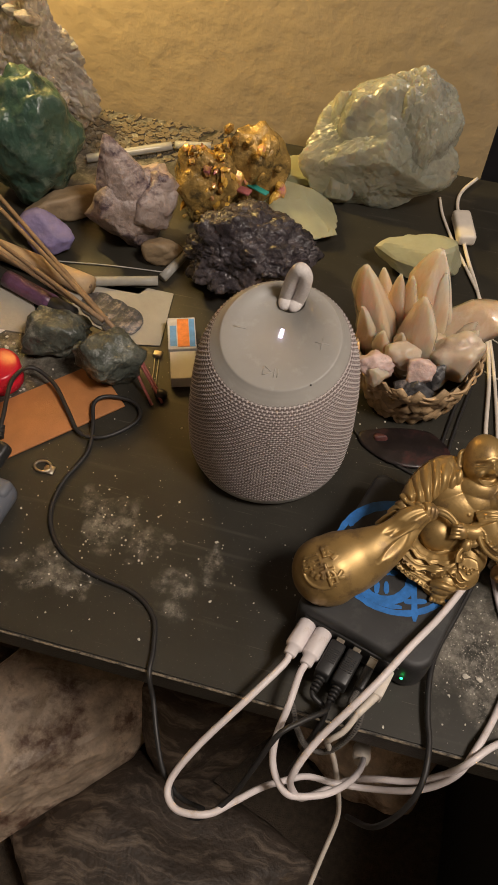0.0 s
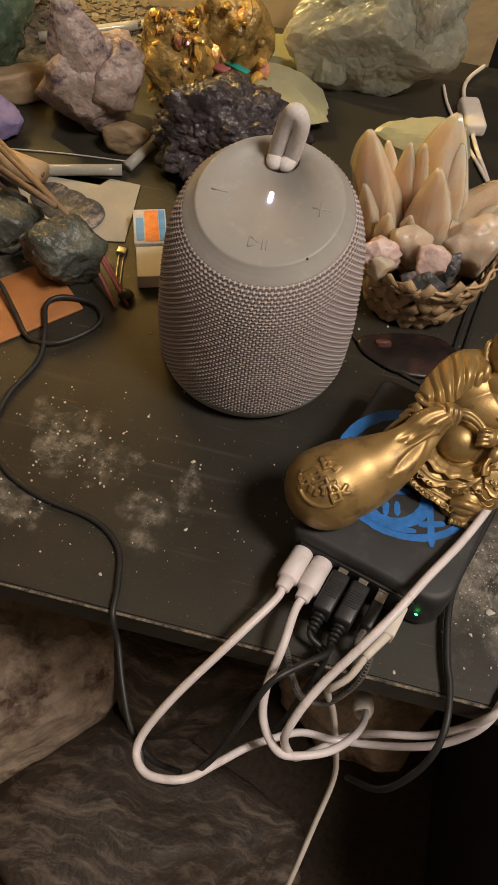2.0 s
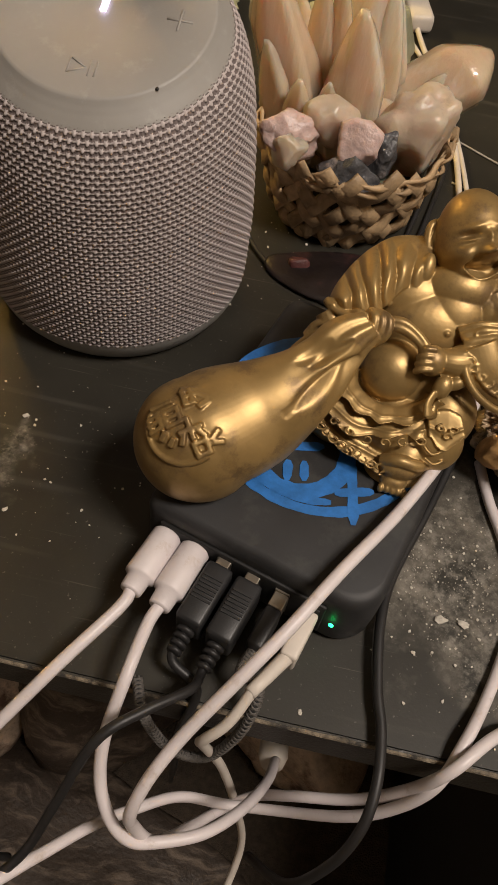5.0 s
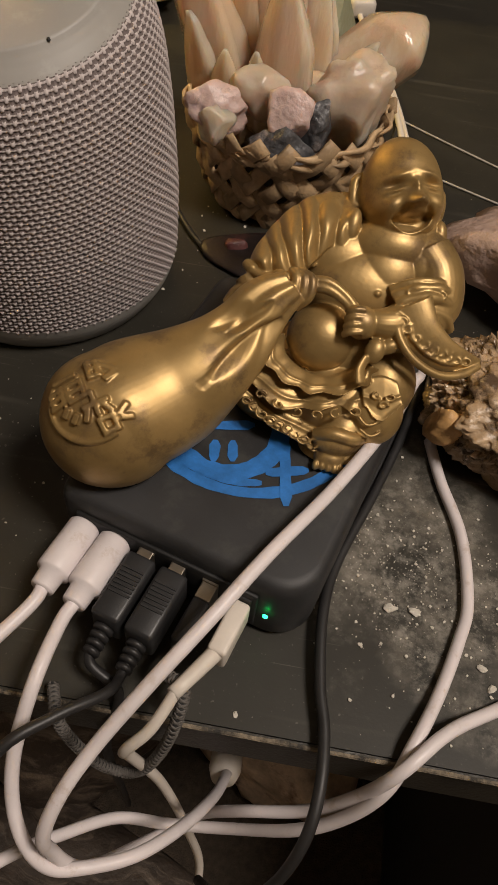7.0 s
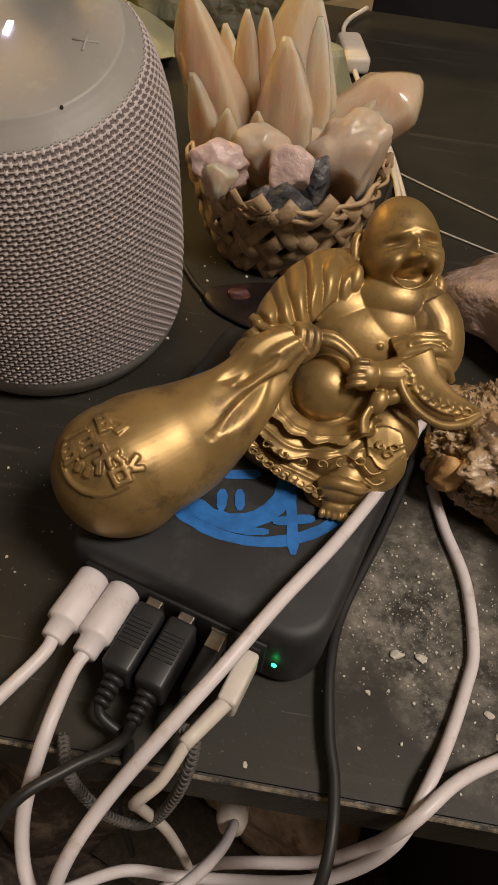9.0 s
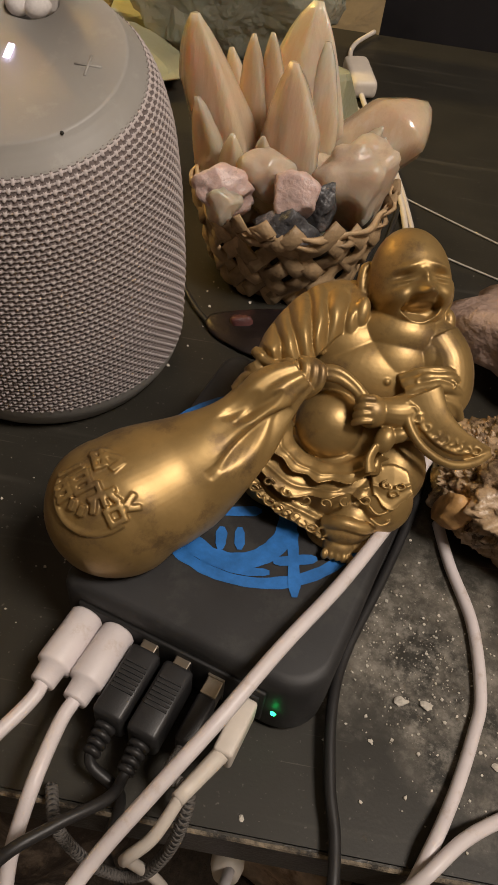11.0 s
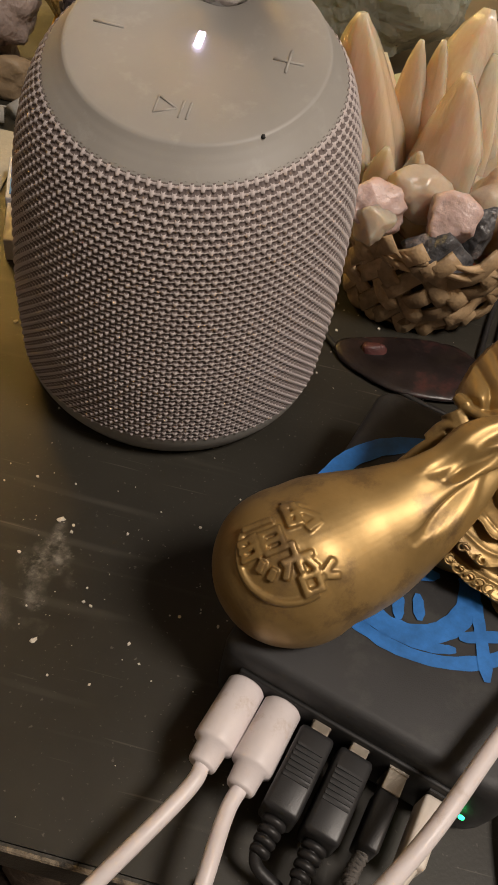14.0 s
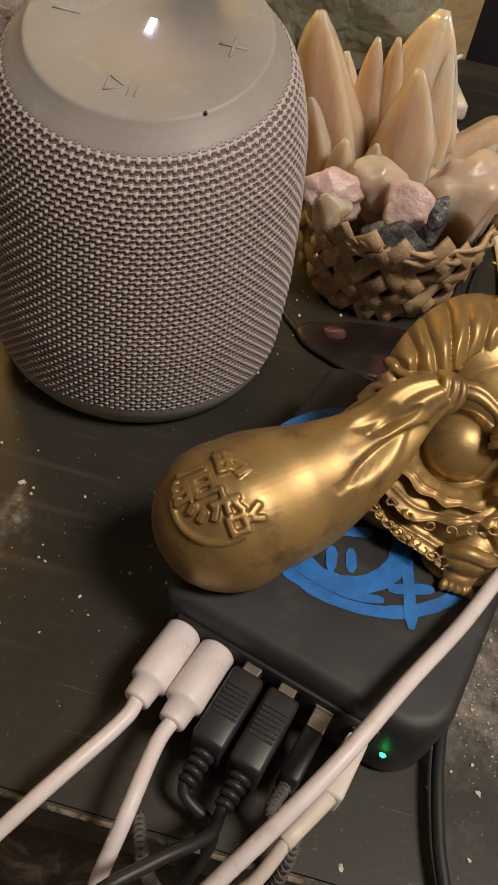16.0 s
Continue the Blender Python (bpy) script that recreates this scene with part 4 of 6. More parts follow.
def statue():
    """A stout standing brass figure leaning back and hauling a long sack; one mesh."""
    bm = bmesh.new()

    def blob(c, r, rot=(0, 0, 0)):
        b = bmesh.new()
        bmesh.ops.create_icosphere(b, subdivisions=4, radius=1, matrix=Matrix.Translation(c) @ pose(0, 0, 0, *rot) @ Matrix.Diagonal((*r, 1)))
        join_bm(bm, b)

    # sack: round end, flattened body and folds running up to the knot; it rests on the lid
    ball, R_ball, neck = Vector((-0.0576, 0.0698, 0.0468)), 0.0211, Vector((-0.0106, 0.1039, 0.0780))
    along = (neck - ball).normalized()
    sag = along.cross(Vector((-0.12, 0.68, -0.72))).normalized()
    sag = sag if sag.z < 0 else -sag
    deep = along.cross(sag)
    keys = spline([(6.5, 20.2, 0.2), (13, 19.9, 1.3), (21, 18.5, 2.6), (30, 15.6, 3.5), (40, 12.4, 3.2), (48, 10.4, 1.8), (55, 9.0, -0.6), (61, 7.2, -1.4), (67, 5.0, -0.8)], 10)
    rows = [(R_ball * 1000 * -math.cos(radians(5 * k + 1)), R_ball * 1000 * math.sin(radians(5 * k + 1)), 0.0) for k in range(21)]
    rows += [tuple(k) for k in keys if k[0] > rows[-1][0] + 0.8]
    sack = bmesh.new()
    rings, around = [], 72
    for x, r, off in rows:
        flat = 1 - 0.26 * ease(6, 26, x)
        ring = []
        for k in range(around):
            a = 2 * math.pi * k / around
            fold = ease(30, 58, x)
            rr = r * (1 + fold * (0.07 * math.cos(5 * a + 0.6) + 0.05 * math.cos(9 * a + 2))) + 0.35 * noise.noise(Vector((x * 0.08, math.cos(a) * 1.5, math.sin(a) * 1.5)))
            ring.append(sack.verts.new(ball + (along * x + sag * (off + rr * math.cos(a)) + deep * rr * flat * math.sin(a)) * 0.001))
        rings.append(ring)
    for p, q in zip(rings, rings[1:]):
        for k in range(around):
            sack.faces.new((p[k], p[(k + 1) % around], q[(k + 1) % around], q[k]))
    sack.faces.new(list(reversed(rings[0])))
    sack.faces.new(rings[-1])
    # two long creases under the knot
    for p, q, wide, depth in ((Vector((-0.0300, 0.0768, 0.0635)), Vector((-0.0112, 0.0921, 0.0777)), 0.0021, 0.0042), (Vector((-0.0262, 0.0875, 0.0735)), Vector((-0.0150, 0.0955, 0.0805)), 0.0016, 0.0026), (Vector((-0.0330, 0.0940, 0.0660)), Vector((-0.0225, 0.1020, 0.0720)), 0.0018, 0.0020)):
        line = q - p
        for v in sack.verts:
            f = (v.co - p).dot(line) / line.length_squared
            if -0.1 < f < 1.1:
                gap = v.co - (p + line * f)
                gap -= deep * gap.dot(deep)
                near = math.exp(-(gap.length / (wide * (0.35 + math.sin(math.pi * min(1, max(0, f)))))) ** 2)
                centre = ball + along * (v.co - ball).dot(along)
                v.co += (centre - v.co).normalized() * depth * near * math.sin(math.pi * min(1, max(0.02, f))) ** 0.6
    bmesh.ops.recalc_face_normals(sack, faces=sack.faces)
    for v in sack.verts:
        v.co.z = max(v.co.z, HUB_Z + 0.0004)
    join_bm(bm, sack)
    # the figure leans back; u is across, v along its height, n out of its front, in millimetres from the foot
    U, V = Vector((1, 0, 0)), Vector((0, 0.7302, 0.6832))
    N = U.cross(V)
    LEAN = Matrix((U, V, N)).transposed().to_4x4()
    LEAN.translation = Vector((0.01085, 0.07624, 0.0345))
    MM = LEAN @ Matrix.Scale(0.0010228, 4)

    def lump(u, v, n, ru, rv, rn, spin=0.0):
        b = bmesh.new()
        bmesh.ops.create_icosphere(b, subdivisions=4, radius=1, matrix=MM @ Matrix.Translation((u, v, n)) @ pose(0, 0, 0, 0, 0, spin) @ Matrix.Diagonal((ru, rv, rn, 1)))
        join_bm(bm, b)

    def roll(pts, rad, sides=20, per=12, squash=1.0):
        b = sweep(spline(pts, per), rad, sides, squash=squash, up=(0.13, 1, 0.07))
        b.transform(MM)
        join_bm(bm, b)

    # trunk, shoulders, chest, belly
    lump(3, 56, -12, 24, 22, 13)
    lump(-13, 71, -9, 12, 11, 8)
    lump(17, 64, -8, 10.5, 12, 9.5, 10)
    lump(6, 68, -5, 13, 9, 8.5)
    lump(-8.5, 62.5, -4.4, 12.0, 10.0, 6.2, 12)
    lump(5.6, 60.0, -4.0, 11.6, 10.6, 7.0, 12)
    lump(4.2, 52.9, 2.4, 1.2, 1.2, 1.2)
    lump(-16.2, 58.4, 1.0, 1.0, 1.0, 1.0)
    lump(-1, 55, -6.0, 18, 13, 9.4)
    lump(-10, 37.6, -0.6, 10.4, 10.4, 8.0)
    lump(0, 38, -10, 20, 18, 12)
    # head: one shaped form with the face raised and sunk on its front
    b = bmesh.new()
    bmesh.ops.create_icosphere(b, subdivisions=6, radius=1)
    for v in b.verts:
        x, y, z = v.co
        jaw = ease(0.25, -0.75, y)
        p = Vector((x * (12.0 + 1.5 * jaw * (1 - 0.5 * ease(-0.6, -1.0, y))), y * (15.4 if y > 0 else 15.6), z * (12.6 - 0.6 * jaw)))
        if z > 0:
            p.z += 1.2 * face_relief(p.x, p.y + 2.5) * ease(0.0, 0.45, z)
        v.co = p
    b.transform(MM @ Matrix.Translation((6.2, 84.6, -4.0)) @ pose(0, 0, 0, 0, 0, 14) @ pose(0, 0, 0, 0, 13, 0) @ pose(0, 0, 0, 3, 0, 0))
    join_bm(bm, b)
    lump(8.6, 73.0, -8.5, 12.0, 6.0, 9.0, 12)
    lump(6.0, 68.0, -13, 11.0, 7.0, 8.0, 12)
    # long ears: rim, hollow and hanging lobe
    roll([(-5.6, 77, -4), (-7.6, 80, -4.5), (-7.8, 85.5, -5), (-5.8, 87.5, -6)], lambda f, a: 1.5, 12)
    lump(-6.0, 80.5, -6, 1.8, 6.4, 3.2, -4)
    lump(-6.6, 72.0, -0.5, 2.6, 5.0, 2.6, -6)
    lump(20.3, 74.6, -6, 2.2, 3.8, 2.4, 10)
    lump(19.0, 82.0, -8, 1.8, 5.6, 3.0)
    # cloak over the shoulder: deep folds that fan out from the knot
    def drape(top, low, folds, amp, bulge, thick, power=1.0, fade=0.5):
        a, z = spline(top, 16), spline(low, 16)
        n, rows = 110, 18
        b = bmesh.new()
        grid = []
        for i in range(n + 1):
            f = i / n
            ia, iz = f * (len(a) - 1), f * (len(z) - 1)
            p = a[int(ia)].lerp(a[min(int(ia) + 1, len(a) - 1)], ia % 1)
            q = z[int(iz)].lerp(z[min(int(iz) + 1, len(z) - 1)], iz % 1)
            col = []
            for j in range(rows + 1):
                g = j / rows
                w = (f + 0.05 * noise.noise(Vector((f * 6, g * 2.5, 4)))) * folds
                ridge = abs(math.sin(math.pi * w)) ** power
                size = amp * (1 - fade + fade * math.sin(math.pi * min(1, g * 0.95 + 0.05))) * (0.75 + 0.5 * noise.noise(Vector((int(w) * 3.3, 1, 2))))
                s = p.lerp(q, g)
                s.z += bulge * math.sin(math.pi * g) * (0.55 + 0.45 * math.sin(math.pi * f)) + size * (ridge - 0.6)
                col.append((b.verts.new(MM @ s), b.verts.new(MM @ (s - Vector((0, 0, thick))))))
            grid.append(col)
        for i in range(n):
            for j in range(rows):
                for k in (0, 1):
                    b.faces.new([grid[i][j][k], grid[i + 1][j][k], grid[i + 1][j + 1][k], grid[i][j + 1][k]])
            b.faces.new((grid[i][0][0], grid[i + 1][0][0], grid[i + 1][0][1], grid[i][0][1]))
            b.faces.new((grid[i][rows][0], grid[i][rows][1], grid[i + 1][rows][1], grid[i + 1][rows][0]))
        for i in (0, n):
            for j in range(rows):
                b.faces.new((grid[i][j][0], grid[i][j + 1][0], grid[i][j + 1][1], grid[i][j][1]))
        bmesh.ops.recalc_face_normals(b, faces=b.faces)
        join_bm(bm, b)

    drape([(-4, 83.0, -9), (-12, 82.4, -8), (-19, 80.2, -7), (-25, 75.4, -5), (-30, 69.0, -3), (-33.8, 61.5, 0), (-35.5, 55.0, 3)],
          [(-5.5, 66.0, 0), (-11.5, 64.5, 2), (-15.5, 59.5, 4), (-19, 55.0, 6.5), (-23, 52.8, 7), (-28.5, 52.4, 6), (-34.0, 52.6, 4)], 6.5, 3.4, 5.6, 6.0, 0.75, 0.25)
    roll([(-10, 72, -10), (-18, 68, -9), (-25, 60, -6), (-30, 54, -2)], lambda f, a: 8.5 - 3.5 * f, 24, 14)
    # turned-up cuff, arm under it and the curled corner of the sack's mouth
    roll([(-36.0, 55.4, 4.0), (-32.0, 52.6, 6.8), (-27.0, 51.2, 8.6), (-22.5, 51.0, 9.0)], lambda f, a: 1.5 + 0.25 * math.sin(12 * f), 12)
    roll([(-35.0, 52.0, 2.5), (-31.0, 47.0, 3.0), (-25, 47.5, 5.5)], lambda f, a: 4.2, 16)
    roll([(-40.0, 43.0, 1.5), (-37.5, 47.2, 3.5), (-34.6, 47.6, 5.2), (-33.4, 44.8, 6.0), (-34.6, 43.0, 6.2), (-35.8, 44.2, 6.0)], lambda f, a: 1.5 - 0.5 * f, 12)
    roll([(-45, 34.0, 0), (-41, 40.0, 1.5), (-36, 45.5, 3)], lambda f, a: 1.8 - 0.5 * f, 12)
    # knot: two crossing loops with creased strands, and the band to the fist
    for d in (-1.2, 0.0, 1.2):
        roll([(-28.0, 50.6 + d * 1.3, 7.0), (-25.0, 51.4 + d * 1.5, 10.2), (-21.5, 50.0 + d * 0.9, 10.0)], 1.35, 12)
    for d in (-1.5, 0.0, 1.5):
        roll([(-20.4 + d, 54.8, 9.2), (-18.0 + d * 1.5, 52.8, 12.0), (-18.0 + d * 1.5, 48.0, 12.0), (-20.6 + d, 44.4, 9.4)], 1.45, 12)
    for d in (-0.9, 0.9):
        roll([(-15.5, 52.2 + d, 9.2), (-10.5, 52.0 + d, 9.6), (-5.5, 49.5 + d, 9.6), (-2, 46.6 + d * 0.6, 9.4)], lambda f, a: 1.5 + 0.2 * math.sin(7 * f), 12)
    lump(0.8, 43.4, 7.6, 4.9, 5.0, 4.4, 12)
    for k in range(4):
        roll([(1.0, 47.0 - 2.1 * k, 10.8), (-2.2, 46.6 - 2.2 * k, 11.4), (-4.2, 45.6 - 2.2 * k, 9.4)], 1.05, 10)
    roll([(3, 44.0, 6.5), (9, 44.6, 5.4), (17, 48, 0)], lambda f, a: 3.9 + 2.4 * f, 20)
    def scroll(u, v, n, s, spin):
        """A small raised curl of the woven border."""
        pts = []
        for k in range(11):
            an = radians(spin + 34 * k)
            r = 1.25 * s * (1 - k / 14)
            pts.append((u + r * math.cos(an), v + r * math.sin(an) * 0.8, n))
        roll(pts, 0.42, 8, 2)

    # other arm: sleeve, rolled cuff, hanging drape with a raised hem
    roll([(17, 68, -7), (21.5, 62, -6), (22.5, 54, -5), (18, 48, -2)], lambda f, a: 8.4, 32, 14)
    roll([(7.5, 54.6, 3.0), (13, 57.6, 4.6), (20, 59.0, 3.8), (27.4, 58.6, -2)], lambda f, a: 1.1, 12)
    roll([(8.5, 52.6, 3.6), (14, 55.6, 5.2), (21, 57.0, 4.2), (28.4, 56.4, -2)], lambda f, a: 1.5 + 0.2 * math.sin(20 * f), 12)
    roll([(10, 50.4, 4.4), (15, 53.0, 5.6), (22, 54.0, 4.2), (28, 52.4, -2)], lambda f, a: 1.9 * (1 + 0.12 * math.sin(16 * f)), 14)
    roll([(12, 48.4, 5.0), (18, 50.0, 5.0), (25, 49.5, 2), (28, 46, -2)], lambda f, a: 1.7, 14)
    for u, v, n, q in ((13.5, 54.3, 6.2, 0), (18, 55.2, 6.0, 120), (22.5, 55.4, 5.0, 240)):
        scroll(u, v, n, 1.5, q)
    roll([(13, 50.5, 6.5), (17.5, 43.5, 6.5), (24.5, 39, 5), (32, 37.4, 2.5), (38.4, 37.6, -0.5)], lambda f, a: (7.4 - 5.8 * f ** 1.7), 30, 14, 0.36)
    roll([(9.8, 48, 8), (12.2, 41, 8.8), (17.5, 35.4, 8.4), (25.5, 32.2, 6.4), (33, 33.4, 3.2), (38.4, 37, -0.5)], 1.35, 12)
    roll([(12.6, 48.5, 8.2), (15.2, 42.5, 8.6), (20, 38.2, 7.6), (27, 36.0, 5.6), (34, 36.6, 2.4)], 0.6, 10)
    for k in range(9):
        f = k / 8
        scroll(11.6 + 22 * f, 45.6 - 18 * f + 10.0 * f * f, 9.3 - 5.6 * f ** 1.5, 1.6, 70 * k)
    # cloth layers under the belly: ruffle, pleated skirt, lower robe, with scrolled hems
    def cloth(top, low, n0, n1, pleats, amp, zig, thick=1.7, phase=0.0):
        a, z = spline([Vector((*p, 0)) for p in top], 16), spline([Vector((*p, 0)) for p in low], 16)
        n, rows = 72, 10
        b = bmesh.new()
        grid = []
        for i in range(n + 1):
            f = i / n
            ia, iz = f * (len(a) - 1), f * (len(z) - 1)
            p = a[int(ia)].lerp(a[min(int(ia) + 1, len(a) - 1)], ia % 1)
            q = z[int(iz)].lerp(z[min(int(iz) + 1, len(z) - 1)], iz % 1)
            w = f * pleats + phase + 0.25 * noise.noise(Vector((f * 3, n0, 0)))
            tri = 0.2 * (abs((w % 1.0) * 2 - 1) * 2 - 1) + 0.8 * math.cos(2 * math.pi * w)
            col = []
            for j in range(rows + 1):
                g = j / rows
                s = p.lerp(q, g * (1 + zig * tri * g))
                o = n0 + (n1 - n0) * g ** 0.7 + amp * tri * (0.3 + 0.7 * g) + (0.55 if g > 0.9 or 0.56 < g < 0.66 else 0.0)
                col.append((b.verts.new(MM @ Vector((s.x, s.y, o))), b.verts.new(MM @ Vector((s.x, s.y, o - thick)))))
            grid.append(col)
        for i in range(n):
            for j in range(rows):
                for k in (0, 1):
                    f4 = [grid[i][j][k], grid[i + 1][j][k], grid[i + 1][j + 1][k], grid[i][j + 1][k]]
                    b.faces.new(f4 if k else list(reversed(f4)))
            b.faces.new((grid[i][0][0], grid[i + 1][0][0], grid[i + 1][0][1], grid[i][0][1]))
            b.faces.new((grid[i][rows][0], grid[i][rows][1], grid[i + 1][rows][1], grid[i + 1][rows][0]))
        for i in (0, n):
            for j in range(rows):
                b.faces.new((grid[i][j][0], grid[i][j + 1][0], grid[i][j + 1][1], grid[i][j][1]))
        bmesh.ops.recalc_face_normals(b, faces=b.faces)
        join_bm(bm, b)

    lump(-15, 21, -7, 14, 11, 9, -24)
    lump(-2, 20, -5, 15, 12, 9)
    lump(11, 27, -6, 11, 12, 9)
    lump(9.0, 17.5, -3, 10.4, 10.5, 8.6, 10)
    lump(1.5, 10.5, -2, 8.0, 8.0, 7.0, 20)
    cloth([(-21, 37), (-19.5, 31), (-13, 26.8), (-6, 26.6), (1, 30), (3, 33)], [(-26, 35), (-24.5, 26.5), (-15, 21.4), (-5, 21), (5, 25), (8, 31)], 2.0, 6.4, 6, 0.6, 0.10, 1.8)
    cloth([(-25, 27), (-14, 23), (-2, 22), (8, 27)], [(-29, 19.5), (-16, 14.5), (-4, 17), (4.5, 18.5)], 1.5, 4.6, 3, 1.0, 0.12, 2.0, 0.3)
    cloth([(4, 27), (10, 29), (15, 28)], [(6, 18.5), (11.5, 17), (17.5, 21.5)], 4.6, 6.0, 1.0, 0.3, 0.12, 1.8, 0.5)
    cloth([(-30, 23), (-20, 18), (-10, 16), (-2, 14)], [(-32.5, 16), (-23, 10), (-13, 5), (-5, 3.2)], -3.0, 1.6, 2, 0.6, 0.05, 2.2, 0.2)
    lump(6, 36, 7.6, 3.0, 4.0, 2.4, -14)
    lump(10, 38, 6.8, 3.8, 2.3, 2.2, 30)
    roll([(4, 34, 8.6), (2.6, 30, 9.4), (3.4, 26, 9.4)], lambda f, a: 1.5 + 0.8 * f, 12, 8, 0.6)
    for k in range(9):
        f = k / 8
        scroll(-29 + 22 * f, 14.6 - 8.8 * f - 1.0 * math.sin(3 * f), 2.2 + 1.6 * f, 1.7, 80 * k)
    for k in range(6):
        f = k / 5
        scroll(-25 + 29 * f, 17.6 - 3.4 * math.sin(math.pi * f), 5.9 + 0.6 * f, 1.6, 110 * k)
    for u, v, q in ((11.5, 20.5, 0), (9.2, 23, 90), (13.4, 23.4, 180)):
        scroll(u, v, 6.6, 1.4, q)
    roll([(4, 17, 6.0), (8, 14, 6.6), (12, 16, 5.6)], 0.5, 8)
    roll([(6, 12.4, 6.0), (9.5, 10.8, 5.6), (12.5, 12.4, 4.6)], 0.5, 8)
    # trouser cuff, foot, toes, ground under the robe
    roll([(-6.6, 8.2, 2), (-1.5, 9.4, 5.4), (4.5, 8.8, 4), (8, 9.5, 0)], lambda f, a: 2.2, 14)
    lump(-0.6, 6.5, 1, 6.4, 4.2, 5)
    lump(-1, 1.6, 0.6, 4.8, 3.6, 3.4)
    for k in range(5):
        lump(-4.9 + 1.95 * k, -0.8 - 0.2 * abs(k - 1), 2.4, 1.1, 1.7, 1.4)
    blob((0.008, 0.113, 0.036), (0.027, 0.026, 0.012))
    blob((0.010, 0.084, 0.033), (0.011, 0.008, 0.004))
    blob((-0.012, 0.100, 0.036), (0.013, 0.012, 0.007))
    for v in bm.verts:
        v.co.z = max(v.co.z, HUB_Z + 0.0004)
    # raised seal on the sack's round end: a curved frame and blocky strokes
    n_up = (Vector((-0.0605, 0.0618, 0.0650)) - ball).normalized()
    ex = Vector((0.78, 0.40, 0.42))
    ex = (ex - n_up * ex.dot(n_up)).normalized()
    ey = n_up.cross(ex)

    def on_ball(x, y, lift=0.0):
        d = (n_up + ex * (x / R_ball) + ey * (y / R_ball)).normalized()
        return ball + d * (R_ball + lift), d

    def bar(x, y, w, h, rz=0.0):
        p, d = on_ball(x, y)
        bx = (ex - d * ex.dot(d)).normalized()
        m = Matrix((bx, d.cross(bx), d)).transposed().to_4x4()
        m.translation = p
        join_bm(bm, box(0, 0, 0, w, h, 0.0028, 0.0002, 1, m @ pose(0, 0, 0, 0, 0, rz)))

    u = 0.00163
    for x, y, w, h, rz in ((-3.2, 5.6, 5, 1, -8), (-5.6, 3.9, 3.6, .9, 0), (-5.6, 2.4, 3.6, .9, 0), (-5.6, 0.9, 3.6, .9, 0), (-7, 2.4, .9, 3.6, 0), (-4.2, 2.4, .9, 3.6, 0),
                           (-1.6, 3.4, 3.6, .9, 0), (-1.6, 1.9, 3.6, .9, 0), (-1.6, 0.4, 3.6, .9, 0), (-3.0, 2, .9, 3.8, 0), (-0.2, 2, .9, 3.8, 0),
                           (1.6, 5.0, 1, 4.2, 0), (3.2, 5.0, 1, 4.2, 0), (2.4, 6.8, 2.6, .9, 0), (2.4, 5.0, 2.2, .8, 0), (2.4, 3.2, 2.6, .9, 0), (5.0, 4.6, 3.6, 1, -35), (5.0, 2.4, 2.8, 1.3, 25),
                           (0.8, -1.6, 5.0, 1, 0), (0.8, -1.4, 1, 4.8, 0), (2.6, -3.0, 1.1, 2.4, 30), (-1.2, -3.0, 1.1, 2.4, -30), (-4.6, -0.9, 2.0, 1.2, 40), (-3.4, -2.6, 2.0, 1.2, 40),
                           (0.4, -6.0, 1, 3.4, 0), (3.0, -6.0, 1, 3.4, 0), (1.7, -4.6, 2.8, .9, 0), (1.7, -7.4, 2.8, .9, 0), (5.0, -4.4, 2.8, 1.1, 30), (5.4, -6.2, 2.4, 1.1, -20)):
        bar(x * u, y * u, w * u, h * u, rz)
    for a0, a1, rr in ((128, 285, 1.0), (20, 80, 0.95)):
        rim = [on_ball(0.0145 * rr * math.cos(radians(a0 + (a1 - a0) * k / 20)), 0.0142 * rr * math.sin(radians(a0 + (a1 - a0) * k / 20)), 0.0001)[0] for k in range(21)]
        join_bm(bm, sweep(rim, 0.0010, 10))
    ob = solid("brass_figurine", bm, M_BRASS, (0.0, 0.09, HUB_Z), "aged brass figurine of a robed figure with a sack", "figurine")
    rm = ob.modifiers.new("melt", "REMESH")
    rm.mode, rm.voxel_size, rm.use_smooth_shade = "VOXEL", 0.00034, True
    sm = ob.modifiers.new("soften", "SMOOTH")
    sm.factor, sm.iterations = 0.5, 2


statue()


# ---- crystals and stones on the desk ----
def stone(name, at, dims, seed, mat, label, category="rock", smooth=True, **k):
    return solid(name, rock(at, dims, seed, **k), mat, at, label, category, smooth=smooth)


def druse(at, dims, seed, count, size, mat, th, name="crystal_point", up=0.6):
    """Many small points over a stone's upper face, in one mesh."""
    rnd = random.Random(seed)
    bm = bmesh.new()
    for i in range(count):
        a, b = rnd.uniform(0, 6.283), math.acos(rnd.uniform(0.05, 1.0))
        d = Vector((math.cos(a) * math.sin(b), math.sin(a) * math.sin(b), math.cos(b)))
        p = Vector((at[0] + d.x * dims[0] * 0.46, at[1] + d.y * dims[1] * 0.46, at[2] + dims[2] * (0.38 + 0.44 * d.z)))
        t = (d + Vector((rnd.uniform(-.5, .5), rnd.uniform(-.5, .5), up * rnd.random()))).normalized()
        s = size * rnd.uniform(0.5, 1.4)
        join_bm(bm, crystal(p - t * s, p + t * s * 0.9, s * 0.5, 6, seed * 100 + i, 0.6))
    ob = part(name, bm, mat, th, smooth=False)
    ob["kind"] = "stuff"
    return ob


